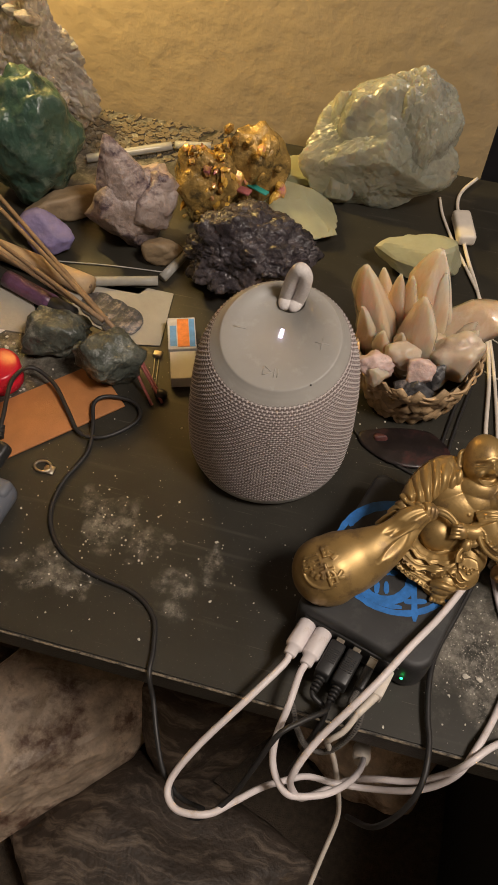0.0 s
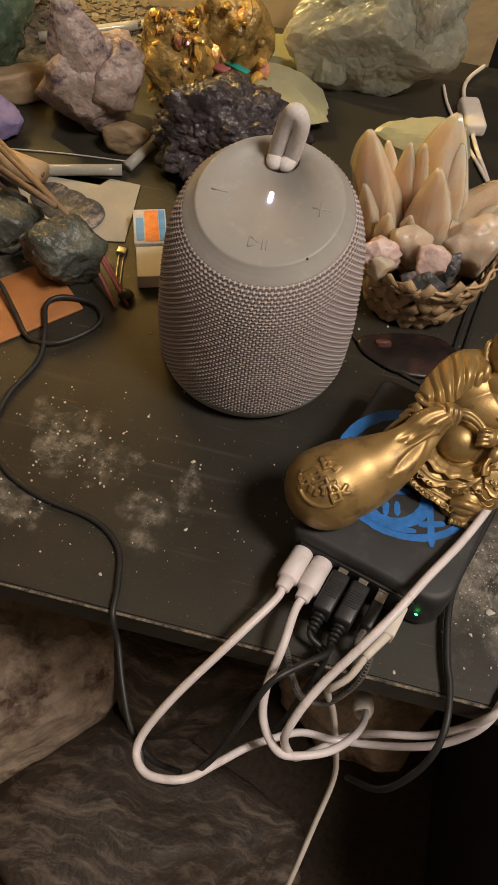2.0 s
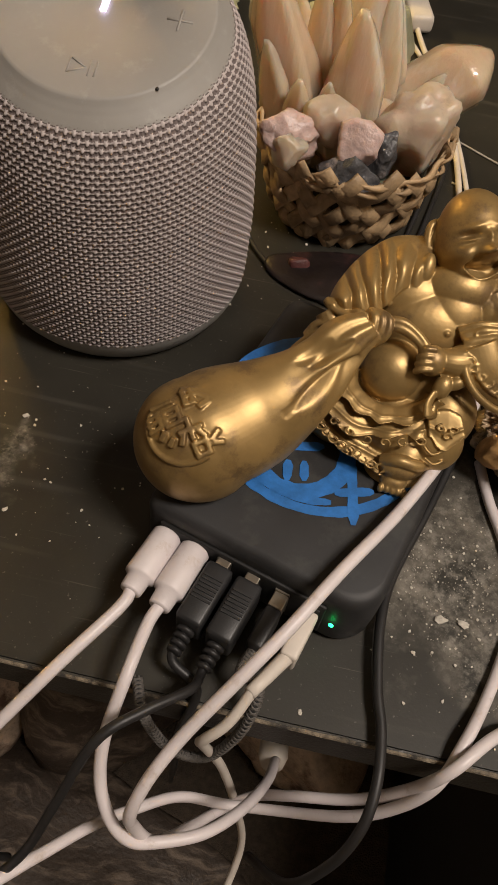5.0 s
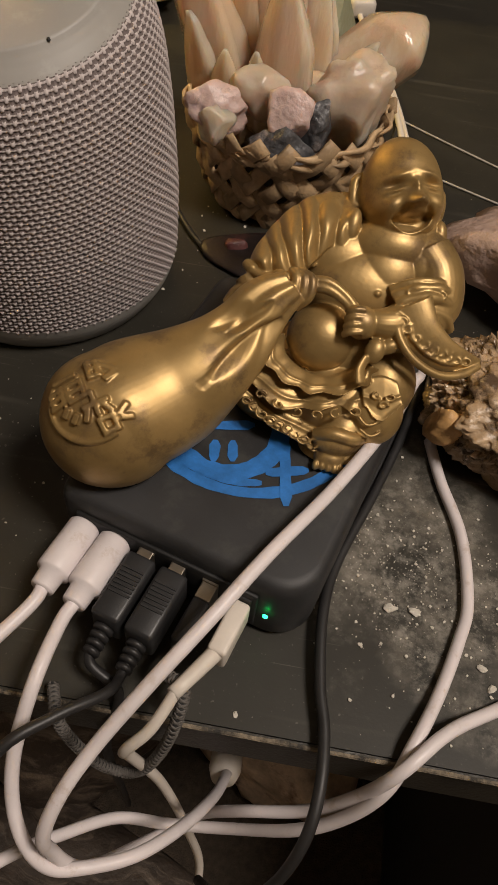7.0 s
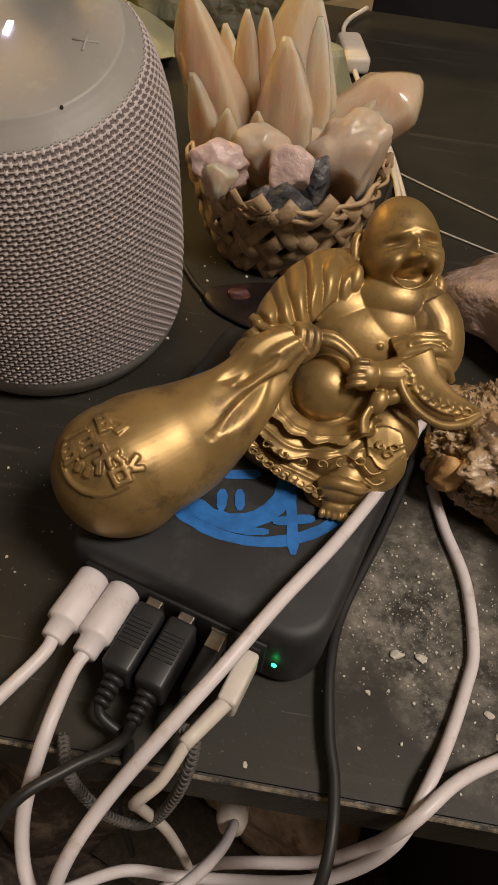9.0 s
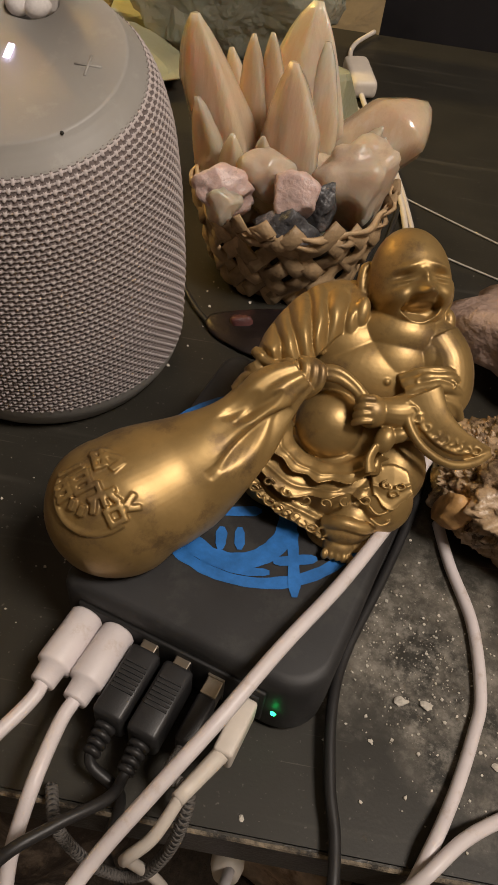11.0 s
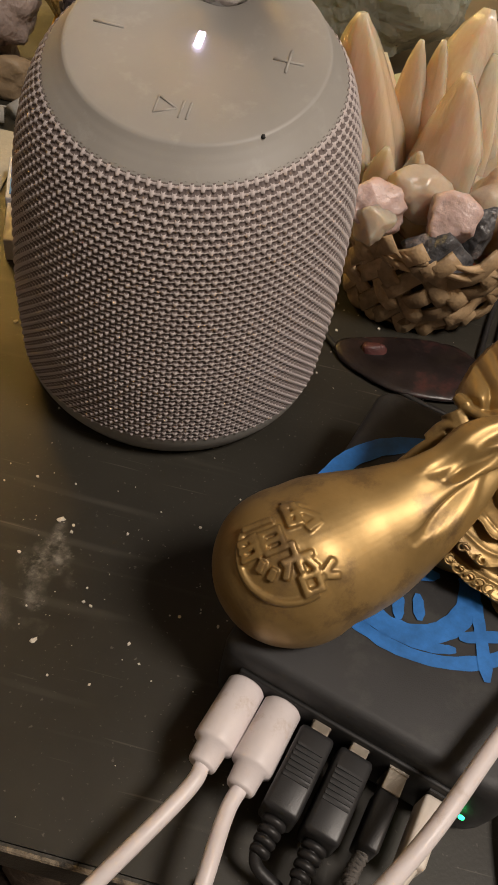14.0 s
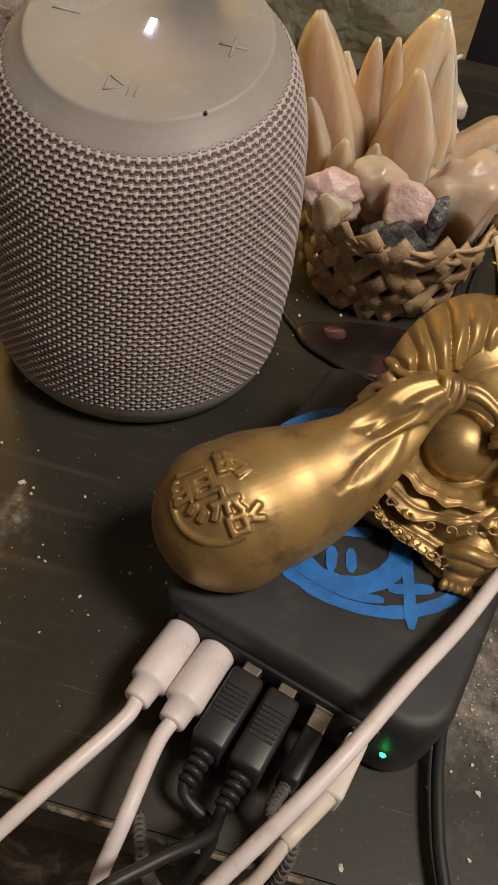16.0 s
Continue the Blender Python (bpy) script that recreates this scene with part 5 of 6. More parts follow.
def peach_cluster():
    """Upright peach blades in a woven cane basket, with loose stones in front."""
    c = Vector((-0.028, 0.2645, 0))
    th = thing("woven_basket", c, "small round woven rattan basket holding crystals and stones", "basket")
    r0, r1, h = 0.032, 0.0455, 0.046

    def at(f, a, out=0.0):
        r = r0 + (r1 - r0) * f ** 0.8 + out
        return c + Vector((r * math.cos(a), r * math.sin(a), 0.001 + h * f))

    part("basket_bottom", lathe(((0.0, 0.0005), (r0, 0.0005), (r0 + 0.001, 0.003), (r0 * 0.8, 0.004), (0.0, 0.004)), 32, (c.x, c.y)), M_CANE, th)
    # dark sheet added inside so the gaps between strips read as shaded
    part("basket_gap_shade", lathe(((r0 - 0.002, 0.003), (r0 + 0.002, 0.010), (r1 - 0.008, 0.030), (r1 - 0.006, 0.040)), 40, (c.x, c.y)), M_RUBBLE_AND_GAP, th, "dark sheet added for shade behind the weave")
    rnd = random.Random(3)

    def strip(a0, a1, f0, f1, w, wave, name):
        n = 14
        bm = bmesh.new()
        prev = None
        for i in range(n + 1):
            k = i / n
            a, f = a0 + (a1 - a0) * k, f0 + (f1 - f0) * k
            o = 0.0010 + 0.0017 * math.sin(k * wave + a0 * 3)
            p = at(f, a, o)
            nrm = Vector((math.cos(a), math.sin(a), 0.1))
            q = at(min(1.1, f + 0.01), a + (a1 - a0) * 0.01, o) - p + Vector((0, 0, 1e-5))
            s = nrm.cross(q).normalized() * w / 2
            row = [bm.verts.new(p + s - nrm * 0.0006), bm.verts.new(p + s * 0.8 + nrm * 0.0007), bm.verts.new(p - s * 0.8 + nrm * 0.0007), bm.verts.new(p - s - nrm * 0.0006)]
            if prev:
                for j in range(4):
                    bm.faces.new((prev[j], prev[(j + 1) % 4], row[(j + 1) % 4], row[j]))
            else:
                bm.faces.new(row)
            prev = row
        bm.faces.new(list(reversed(prev)))
        bmesh.ops.recalc_face_normals(bm, faces=bm.faces)
        part(name, bm, M_CANE, th)

    for k in range(19):
        a = 2 * math.pi * k / 19 + rnd.uniform(-.06, .06)
        strip(a, a + 0.95 + rnd.uniform(-.1, .1), 0.0, 0.96 + rnd.uniform(-.10, .12), 0.0078, 17, "cane_strip")
        strip(a + 0.1, a - 0.85 + rnd.uniform(-.1, .1), 0.0, 0.94 + rnd.uniform(-.10, .12), 0.0078, 17, "cane_strip")
    for f in (0.84, 0.98):
        for k in range(9):
            a = 2 * math.pi * k / 9 + f
            strip(a, a + 0.55 + rnd.uniform(0, .25), f + rnd.uniform(-.06, .05), f + rnd.uniform(-.08, .12), 0.0050, 9, "rim_strip")
    # the crystal group itself
    cl = thing("peach_crystal_cluster", c + Vector((0, 0.004, 0.012)), "peach stilbite-like cluster of upright pointed crystal blades in a basket", "crystal")
    base = rock(c + Vector((0.0, 0.006, 0.006)), (0.070, 0.052, 0.052), 8, 18, 4, 0.15, 0.04)
    part("base_mass", base, M_PEACH, cl)
    blades = (((-0.056, 0.274, 0.030), (-0.0775, 0.2695, 0.108), 0.0165), ((-0.046, 0.281, 0.035), (-0.0535, 0.276, 0.101), 0.0085), ((-0.040, 0.282, 0.035), (-0.0455, 0.2735, 0.1035), 0.0080),
              ((-0.030, 0.264, 0.024), (-0.0345, 0.2600, 0.0990), 0.0155), ((-0.026, 0.292, 0.030), (-0.0300, 0.3020, 0.1080), 0.0190), ((-0.019, 0.284, 0.030), (-0.0230, 0.2920, 0.0960), 0.0110),
              ((-0.062, 0.268, 0.030), (-0.0745, 0.262, 0.078), 0.0105), ((-0.052, 0.258, 0.026), (-0.0560, 0.250, 0.070), 0.0095), ((-0.040, 0.262, 0.03), (-0.0430, 0.252, 0.070), 0.0075),
              ((-0.018, 0.286, 0.036), (0.0270, 0.2960, 0.0740), 0.0190), ((-0.050, 0.290, 0.030), (-0.066, 0.298, 0.085), 0.0100))
    for i, (b, t, w) in enumerate(blades):
        part("crystal_blade", blade(b, t, w * (1.12 if i != 9 else 1.0), 40 + i, 5, 0.54 if i != 9 else 0.72, 0.66 if i != 9 else 0.85, 0.85), M_PEACH, cl)
    rnd = random.Random(12)
    for i in range(18):
        a = rnd.uniform(0, 6.28)
        p = c + Vector((0.026 * math.cos(a), 0.004 + 0.020 * math.sin(a), 0.036 + rnd.uniform(0, 0.014)))
        t = p + Vector((0.012 * math.cos(a), 0.010 * math.sin(a), 0.014 + rnd.uniform(0, 0.012)))
        part("small_blade", blade(p, t, rnd.uniform(0.005, 0.009), 90 + i, 5, 0.5, 0.75, 0.6), M_PEACH, cl)
    stone("cloudy_stone", (-0.0020, 0.2590, 0.0300), (0.038, 0.030, 0.042), 21, M_PALE, "cloudy peach rounded stone in the basket", "stone", facets=22, lump=0.2, grit=0.04, keep=0.15)
    stone("pale_stone", (-0.0395, 0.2440, 0.0470), (0.026, 0.020, 0.022), 22, M_PALE, "small whitish stone in the basket", "stone", facets=12, lump=0.1)
    stone("pink_stone", (-0.0565, 0.2310, 0.0450), (0.028, 0.020, 0.022), 23, M_PINK, "rough pink stone in the basket", "stone", facets=18, lump=0.2, grit=0.06)
    stone("pink_stone", (-0.0250, 0.2320, 0.0460), (0.020, 0.016, 0.022), 24, M_PINK, "pale pink rounded stone in the basket", "stone", facets=10, lump=0.1)
    stone("blue_grey_stone", (-0.0270, 0.2275, 0.0370), (0.030, 0.019, 0.019), 25, M_GREYSTONE, "blue-grey and black broken stone in the basket", "stone", facets=14, lump=0.15)
    stone("pale_stone", (-0.0545, 0.2235, 0.0450), (0.017, 0.014, 0.016), 26, M_PALE, "small clear whitish stone in the basket", "stone", facets=12)
    stone("grey_stone", (-0.0145, 0.2350, 0.0420), (0.015, 0.013, 0.021), 27, M_GREYSTONE, "small mottled grey stone in the basket", "stone", facets=12)


peach_cluster()


def big_stones():
    # the large pale green block against the wall
    th = thing("fluorite_block", (-0.085, 0.490, 0.0), "large pale green translucent crystal block standing near the wall", "crystal")
    part("block", rock((-0.093, 0.492, 0.0), (0.146, 0.056, 0.098), 31, 12, 6, 0.10, 0.03, 2.4, turn=8, cells=0.08, cell_scale=3.4, keep=0.12), M_FLUORITE, th, smooth=False)
    part("crown", rock((-0.066, 0.496, 0.030), (0.078, 0.050, 0.104), 33, 14, 6, 0.14, 0.04, turn=6, cells=0.14, cell_scale=3.0, keep=0.45), M_FLUORITE, th, smooth=False)
    part("middle", rock((-0.098, 0.492, 0.020), (0.082, 0.050, 0.104), 39, 9, 5, 0.08, 0.03, cells=0.08, keep=0.15), M_FLUORITE, th, smooth=False)
    part("shoulder", rock((-0.130, 0.488, 0.010), (0.058, 0.044, 0.094), 38, 10, 5, 0.10, 0.03, cells=0.08, keep=0.12), M_FLUORITE, th, smooth=False)
    stone("green_slab", (-0.155, 0.442, 0.0), (0.085, 0.075, 0.022), 35, M_FLUORITE_FLAT, "flat pale green stone slab lying on the desk", "stone", smooth=False, facets=11, lump=0.0, grit=0.01, turn=-35)
    stone("green_slab", (-0.172, 0.495, 0.0), (0.060, 0.035, 0.026), 36, M_FLUORITE_FLAT, "flat pale green stone slab beside the crystal block", "stone", smooth=False, facets=12, lump=0.0, grit=0.01, turn=10)
    stone("yellow_green_slab", (-0.040, 0.400, 0.0), (0.078, 0.040, 0.038), 37, M_FLUORITE_FLAT, "yellow-green broken stone slab behind the basket", "stone", smooth=False, facets=12, lump=0.0, grit=0.01, turn=8)
    # black-purple crystal mass behind the speaker
    th = thing("dark_crystal_mass", (-0.180, 0.350, 0), "dark purple-black amethyst mass with blocky glossy faces", "crystal")
    part("mass", rock((-0.176, 0.353, 0.0), (0.120, 0.094, 0.076), 41, 26, 6, 0.18, 0.05, 3.0, turn=15, cells=0.55, cell_scale=5.5), M_PURPLE, th)
    rnd = random.Random(43)
    for k in range(46):
        a, q = rnd.uniform(0, 6.283), math.sqrt(rnd.random())
        p = Vector((-0.176 + 0.052 * q * math.cos(a), 0.353 + 0.038 * q * math.sin(a), 0.064 - 0.040 * q * q))
        out = Vector((math.cos(a) * q, math.sin(a) * q - 0.3, 0.9 + rnd.uniform(-.3, .3))).normalized()
        w = rnd.uniform(0.005, 0.010)
        part("crystal_block", crystal(p - out * 0.014, p + out * rnd.uniform(0.001, 0.007), w, rnd.choice((4, 5, 6)), 430 + k, 0.80, 0.8, 0.05), M_PURPLE, th, smooth=False)
    # smoky stone with pale shoulder
    th = thing("smoky_crystal", (-0.290, 0.372, 0), "pale smoky amethyst point cluster with dark foot", "crystal")
    part("mass", rock((-0.290, 0.372, 0.0), (0.080, 0.060, 0.070), 45, 16, 4, 0.25, 0.06, turn=20), M_SMOKE, th)
    part("peak", crystal((-0.288, 0.375, 0.02), (-0.305, 0.366, 0.105), 0.026, 7, 46, 0.5), M_SMOKE, th, smooth=False)
    part("shoulder", rock((-0.272, 0.372, 0.02), (0.045, 0.045, 0.050), 47, 14, 4, 0.25, 0.06), M_SMOKE, th)
    stone("small_tan_stone", (-0.256, 0.350, 0.0), (0.034, 0.026, 0.024), 48, M_TANSTONE, "small rounded tan stone", "stone", facets=14)
    # gilded crystal group
    th = thing("gilded_crystal", (-0.238, 0.425, 0), "iridescent gold and red coated crystal cluster", "crystal")
    part("mass", rock((-0.238, 0.428, 0.0), (0.066, 0.056, 0.070), 51, 20, 4, 0.2, 0.05), M_AMBER, th)
    rnd = random.Random(52)
    for i in range(110):
        x, z = max(-0.021, min(0.021, rnd.gauss(0.0, 0.014))), rnd.uniform(0.008, 0.072)
        x *= 1.35 - z * 8
        b = Vector((-0.238 + x, 0.404 + 0.16 * z + rnd.uniform(0.0, 0.012), z))
        part("gold_point", crystal(b, b + Vector((rnd.uniform(-.003, .003), rnd.uniform(-.009, -.003), rnd.uniform(-0.012, 0.012))), rnd.uniform(0.0016, 0.0042), 5, 500 + i, 0.65), M_GOLDROCK if i % 4 else M_AMBER, th, smooth=False)
    th = thing("amber_crystal", (-0.200, 0.450, 0), "dark amber coated crystal cluster", "crystal")
    part("mass", rock((-0.200, 0.455, 0.0), (0.062, 0.050, 0.080), 54, 18, 4, 0.2, 0.05), M_AMBER, th)
    for i in range(26):
        x, z = rnd.uniform(-0.028, 0.028), rnd.uniform(0.012, 0.075)
        b = Vector((-0.200 + x, 0.430 + rnd.uniform(0.0, 0.02), z))
        part("amber_point", crystal(b, b + Vector((rnd.uniform(-.005, .008), rnd.uniform(-.014, -.004), rnd.uniform(-0.012, 0.016))), rnd.uniform(0.003, 0.0055), 6, 560 + i, 0.65), M_AMBER if i % 2 else M_GOLDROCK, th, smooth=False)
    # polished green stone, quartz behind it
    stone("polished_green_stone", (-0.395, 0.405, 0.0), (0.092, 0.078, 0.122), 61, M_GREEN, "tall polished dark green stone with pitted glossy face", "stone", sub=5, facets=9, lump=0.16, grit=0.05, lump_scale=2.6, keep=0.55, turn=20)
    th = thing("quartz_cluster", (-0.430, 0.500, 0), "large cloudy white quartz crystal plate leaning by the wall", "crystal")
    part("plate", rock((-0.445, 0.498, 0.0), (0.150, 0.080, 0.170), 63, 26, 6, 0.18, 0.06, turn=10, cells=0.5, cell_scale=6.5), M_QUARTZ, th, smooth=False)
    rnd = random.Random(64)
    for k in range(22):
        p = Vector((-0.445 + rnd.uniform(-0.06, 0.055), 0.468 + rnd.uniform(-0.004, 0.01), rnd.uniform(0.03, 0.15)))
        part("quartz_point", blade(p + Vector((0, 0.016, -0.004)), p + Vector((rnd.uniform(-0.012, 0.012), -0.010, rnd.uniform(-0.004, 0.014))), rnd.uniform(0.005, 0.009), 640 + k, 6, 0.6, 0.8, 0.9), M_QUARTZ, th, smooth=False)
    # smaller stones on the cluttered side
    stone("mottled_stone", (-0.304, 0.227, 0.0), (0.052, 0.042, 0.036), 71, M_MOSS, "mottled dark and clear rough stone", "stone", facets=24, lump=0.2, grit=0.06, cells=0.25, turn=10)
    stone("mottled_stone", (-0.249, 0.211, 0.0), (0.056, 0.048, 0.048), 72, M_MOSS, "green and grey mottled rough stone beside the leather strip", "stone", facets=22, lump=0.2, grit=0.06, cells=0.25, turn=25)
    stone("violet_stone", (-0.358, 0.340, 0.0), (0.052, 0.036, 0.034), 73, M_BLUESTONE, "dull violet-blue rough stone", "stone", facets=14)
    stone("tan_stone_bar", (-0.358, 0.385, 0.0), (0.085, 0.026, 0.026), 74, M_TANSTONE, "long tan stone bar lying by the green stone", "stone", facets=12, lump=0.05, turn=38)
    # rusty crystal crust and pinkish rock by the figurine
    th = thing("druzy_crust", (0.080, 0.128, 0), "brown sparkling druzy crystal lump with orange skin", "crystal")
    part("mass", rock((0.086, 0.130, 0.0), (0.085, 0.075, 0.040), 81, 20, 6, 0.18, 0.10, turn=15), M_CRUST, th)
    druse((0.086, 0.130, -0.002), (0.083, 0.073, 0.044), 82, 1100, 0.0026, M_CRUST, th, "druzy_skin", up=0.2)
    part("orange_skin", rock((0.0525, 0.113, 0.010), (0.016, 0.014, 0.018), 83, 14, 3, 0.2, 0.05), M_CRUST_ORANGE, th)
    stone("rose_rock", (0.097, 0.218, 0.0), (0.100, 0.096, 0.048), 85, M_ROSE, "rough pinkish-brown rock with pale dust", "rock", facets=18, lump=0.18, grit=0.05, turn=-20)
    # a dark red polished slab and red chips between basket and charger
    stone("dark_red_slab", (-0.022, 0.207, 0.0), (0.070, 0.036, 0.005), 87, M_AGATE, "dark red-black polished stone slab", "stone", facets=10, lump=0.03, turn=6, keep=0.5)
    stone("red_chip", (-0.040, 0.2085, 0.0), (0.011, 0.008, 0.008), 88, M_REDCHIP, "small red stone chip", "stone", facets=10, sub=3)


big_stones()


# ---- loose things on the desk ----
def rod(a, b, r, sides=14):
    a, b = Vector(a), Vector(b)
    return sweep([a.lerp(b, k / 6) for k in range(7)], r, sides)


def clutter():
    # jointed glass tubing
    th = thing("glass_tube", (-0.25, 0.32, 0.0), "bent pale glass tube lying among the stones", "tube")
    bm = rod((-0.318, 0.297, 0.0052), (-0.250, 0.319, 0.0052), 0.0042)
    part("tube_section", bm, M_GLASS, th)
    part("tube_section", rod((-0.2475, 0.3235, 0.0052), (-0.2235, 0.402, 0.0090), 0.0042), M_GLASS, th)
    part("tube_section", rod((-0.2220, 0.4055, 0.0092), (-0.1683, 0.4619, 0.0120), 0.0042), M_GLASS, th)
    th = thing("glass_tube", (-0.28, 0.51, 0.0), "pale glass tube lying near the wall", "tube")
    part("tube_section", rod((-0.372, 0.462, 0.006), (-0.300, 0.508, 0.006), 0.0042), M_GLASS, th)
    part("tube_section", rod((-0.297, 0.510, 0.006), (-0.262, 0.519, 0.006), 0.0042), M_GLASS, th)
    solid("glass_tube", rod((-0.222, 0.510, 0.006), (-0.160, 0.494, 0.006), 0.0042), M_GLASS, (-0.19, 0.50, 0.0018), "straight pale glass tube by the crystal block", "tube")
    # wooden dowel, dark pen-like stick and skewers
    th = thing("wooden_dowel", (-0.345, 0.30, 0.0), "pale round wooden dowel with drilled end", "stick")
    part("shaft", rod((-0.420, 0.318, 0.0092), (-0.300, 0.292, 0.0092), 0.0088, 24), M_WOOD, th)
    part("bore", rod((-0.3004, 0.29206, 0.0092), (-0.2994, 0.29184, 0.0092), 0.0018, 12), M_STICK, th, "dark drilled hole")
    th = thing("wrapped_pen", (-0.36, 0.27, 0.0), "dark glossy pen with mauve wrapper", "pen")
    part("barrel", rod((-0.430, 0.302, 0.0075), (-0.302, 0.258, 0.0075), 0.0070, 20), M_BLACK, th)
    part("wrapper", rod((-0.370, 0.2815, 0.0078), (-0.322, 0.265, 0.0078), 0.0074, 20), M_MAUVE, th, "mauve printed wrapper")
    rnd = random.Random(9)
    for k, (a, b) in enumerate((((-0.430, 0.370, 0.036), (-0.240, 0.222, 0.030)), ((-0.437, 0.365, 0.034), (-0.247, 0.226, 0.034)), ((-0.420, 0.322, 0.026), (-0.262, 0.232, 0.038)), ((-0.425, 0.315, 0.022), (-0.268, 0.238, 0.034)))):
        solid("bamboo_skewer", rod(a, b, 0.0019, 10), M_STICK, (a[0], a[1], min(a[2], b[2]) - 0.002), "thin brown bamboo skewer resting across stones", "skewer", "bamboo skewers")
    for k, (a, b) in enumerate((((-0.238, 0.224, 0.024), (-0.205, 0.196, 0.0015)), ((-0.240, 0.220, 0.022), (-0.212, 0.192, 0.0015)), ((-0.232, 0.222, 0.020), (-0.209, 0.203, 0.0015)))):
        solid("red_stick", rod(a, b, 0.0011, 8), M_REDSTICK, (b[0], b[1], 0.0), "thin dull red stick leaning on a stone", "stick", "red sticks")

    # torn papers and foil
    def sheet(pts, z, mat, name, label, seed=0):
        bm = bmesh.new()
        lo = [bm.verts.new((x, y, z)) for x, y in pts]
        hi = [bm.verts.new((x, y, z + 0.0005)) for x, y in pts]
        n = len(pts)
        bm.faces.new(hi)
        bm.faces.new(list(reversed(lo)))
        for k in range(n):
            bm.faces.new((lo[k], lo[(k + 1) % n], hi[(k + 1) % n], hi[k]))
        bmesh.ops.triangulate(bm, faces=bm.faces)
        return solid(name, bm, mat, (pts[0][0], pts[0][1], z), label, "paper", smooth=False)

    sheet([(-0.330, 0.300), (-0.262, 0.303), (-0.257, 0.312), (-0.234, 0.312), (-0.226, 0.252), (-0.248, 0.247), (-0.300, 0.262)], 0.0006, M_PAPER, "paper_scrap", "torn grey paper scrap lying flat")
    sheet([(-0.440, 0.300), (-0.345, 0.272), (-0.320, 0.235), (-0.430, 0.225)], 0.0006, M_PAPER, "paper_scrap", "pale grey paper scrap under the pen")
    sheet([(-0.430, 0.222), (-0.350, 0.232), (-0.372, 0.192), (-0.430, 0.180)], 0.0014, M_CARD, "paper_scrap", "white paper scrap lying flat")
    for x, y, r in ((-0.277, 0.274, 0.016), (-0.264, 0.268, 0.017), (-0.290, 0.280, 0.014)):
        b = lathe(((0.0, 0.0014), (r, 0.0014), (r + 0.0004, 0.0022), (r, 0.0030), (0.0, 0.0032)), 28, (x, y))
        solid("dark_disc", b, M_GREYSTONE, (x, y, 0.0014), "thin dark grey stone disc on paper", "disc", "dark discs")
    # matchbox, half open
    th = thing("matchbox", (-0.205, 0.245, 0), "small white printed matchbox partly open", "box")
    mt = Matrix.Translation((-0.2055, 0.248, 0)) @ pose(0, 0, 0, 0, 0, 20)
    part("tray", box(0, -0.019, 0.0055, 0.0205, 0.028, 0.0105, 0.0004, 1, mt), M_CARD, th, "white card tray", smooth=False)
    part("sleeve", box(0, 0.013, 0.0062, 0.0222, 0.034, 0.0122, 0.0004, 1, mt), M_PIC_GREY, th, "printed card sleeve", smooth=False)
    part("printed_stripe", box(0.0012, 0.013, 0.01252, 0.009, 0.030, 0.0003, m=mt), M_PIC_ORANGE, th, "orange printed stripe", smooth=False)
    part("printed_stripe", box(0.0082, 0.013, 0.01252, 0.0042, 0.030, 0.0003, m=mt), M_PIC_BLUE, th, "blue printed stripe", smooth=False)
    part("printed_stripe", box(-0.0068, 0.010, 0.01252, 0.0052, 0.022, 0.0003, m=mt), M_PIC_BLUE, th, "blue printed stripe", smooth=False)
    # safety pin
    th = thing("safety_pin", (-0.222, 0.225, 0), "small steel safety pin", "pin")
    part("wire", cable([(-0.226, 0.241, 0.0012), (-0.219, 0.212, 0.0012), (-0.2175, 0.2095, 0.0012), (-0.2155, 0.2105, 0.0012), (-0.2165, 0.214, 0.0012), (-0.2225, 0.240, 0.0012)], 0.0006, 6, 6), M_METAL, th)
    part("clasp", box(-0.2245, 0.2420, 0.0018, 0.0068, 0.0060, 0.0032, 0.0008, 2), M_METAL, th)
    b = bmesh.new()
    bmesh.ops.create_icosphere(b, subdivisions=3, radius=0.0045, matrix=Matrix.Translation((-0.2085, 0.2025, 0.0036)) @ Matrix.Diagonal((1.2, 1, 0.8, 1)))
    solid("black_bead", b, M_BLACK, (-0.2085, 0.2025, 0), "small round black plastic bead", "bead")
    # red screw cap
    th = thing("screw_cap", (-0.333, 0.182, 0), "glossy red round plastic screw cap", "cap")
    part("cap_top", lathe(((0.0, 0.0190), (0.0145, 0.0190), (0.0166, 0.0180), (0.0172, 0.0160), (0.0172, 0.0105)), 48, (-0.331, 0.184)), M_RED, th)
    part("cap_ring", lathe(((0.0166, 0.0100), (0.0174, 0.0094), (0.0174, 0.0010), (0.0165, 0.0002), (0.0, 0.0002)), 48, (-0.331, 0.184)), M_RED, th)
    # orange leather strip
    lm = Matrix.Translation((-0.292, 0.157, 0)) @ pose(0, 0, 0, 0, 0, 47)
    solid("leather_strip", box(0.0, 0.0, 0.0012, 0.125, 0.050, 0.0022, 0.0008, 2, lm), M_LEATHER, (-0.292, 0.157, 0), "flat orange-tan leather strip lying on the desk", "leather strip")
    # ring pull tab
    tab = bmesh.new()
    join_bm(tab, sweep([Vector((-0.268 + 0.006 * math.cos(a), 0.118 + 0.0045 * math.sin(a), 0.0012)) for a in [radians(k * 20) for k in range(19)]], 0.0012, 8))
    join_bm(tab, box(-0.2625, 0.1165, 0.0012, 0.008, 0.007, 0.0012, 0.0004, 1))
    solid("metal_tab", tab, M_METAL, (-0.268, 0.118, 0), "small pale metal pull tab", "tab")
    th = thing("metal_coil", (-0.352, 0.148, 0), "small pale metal coil", "coil")
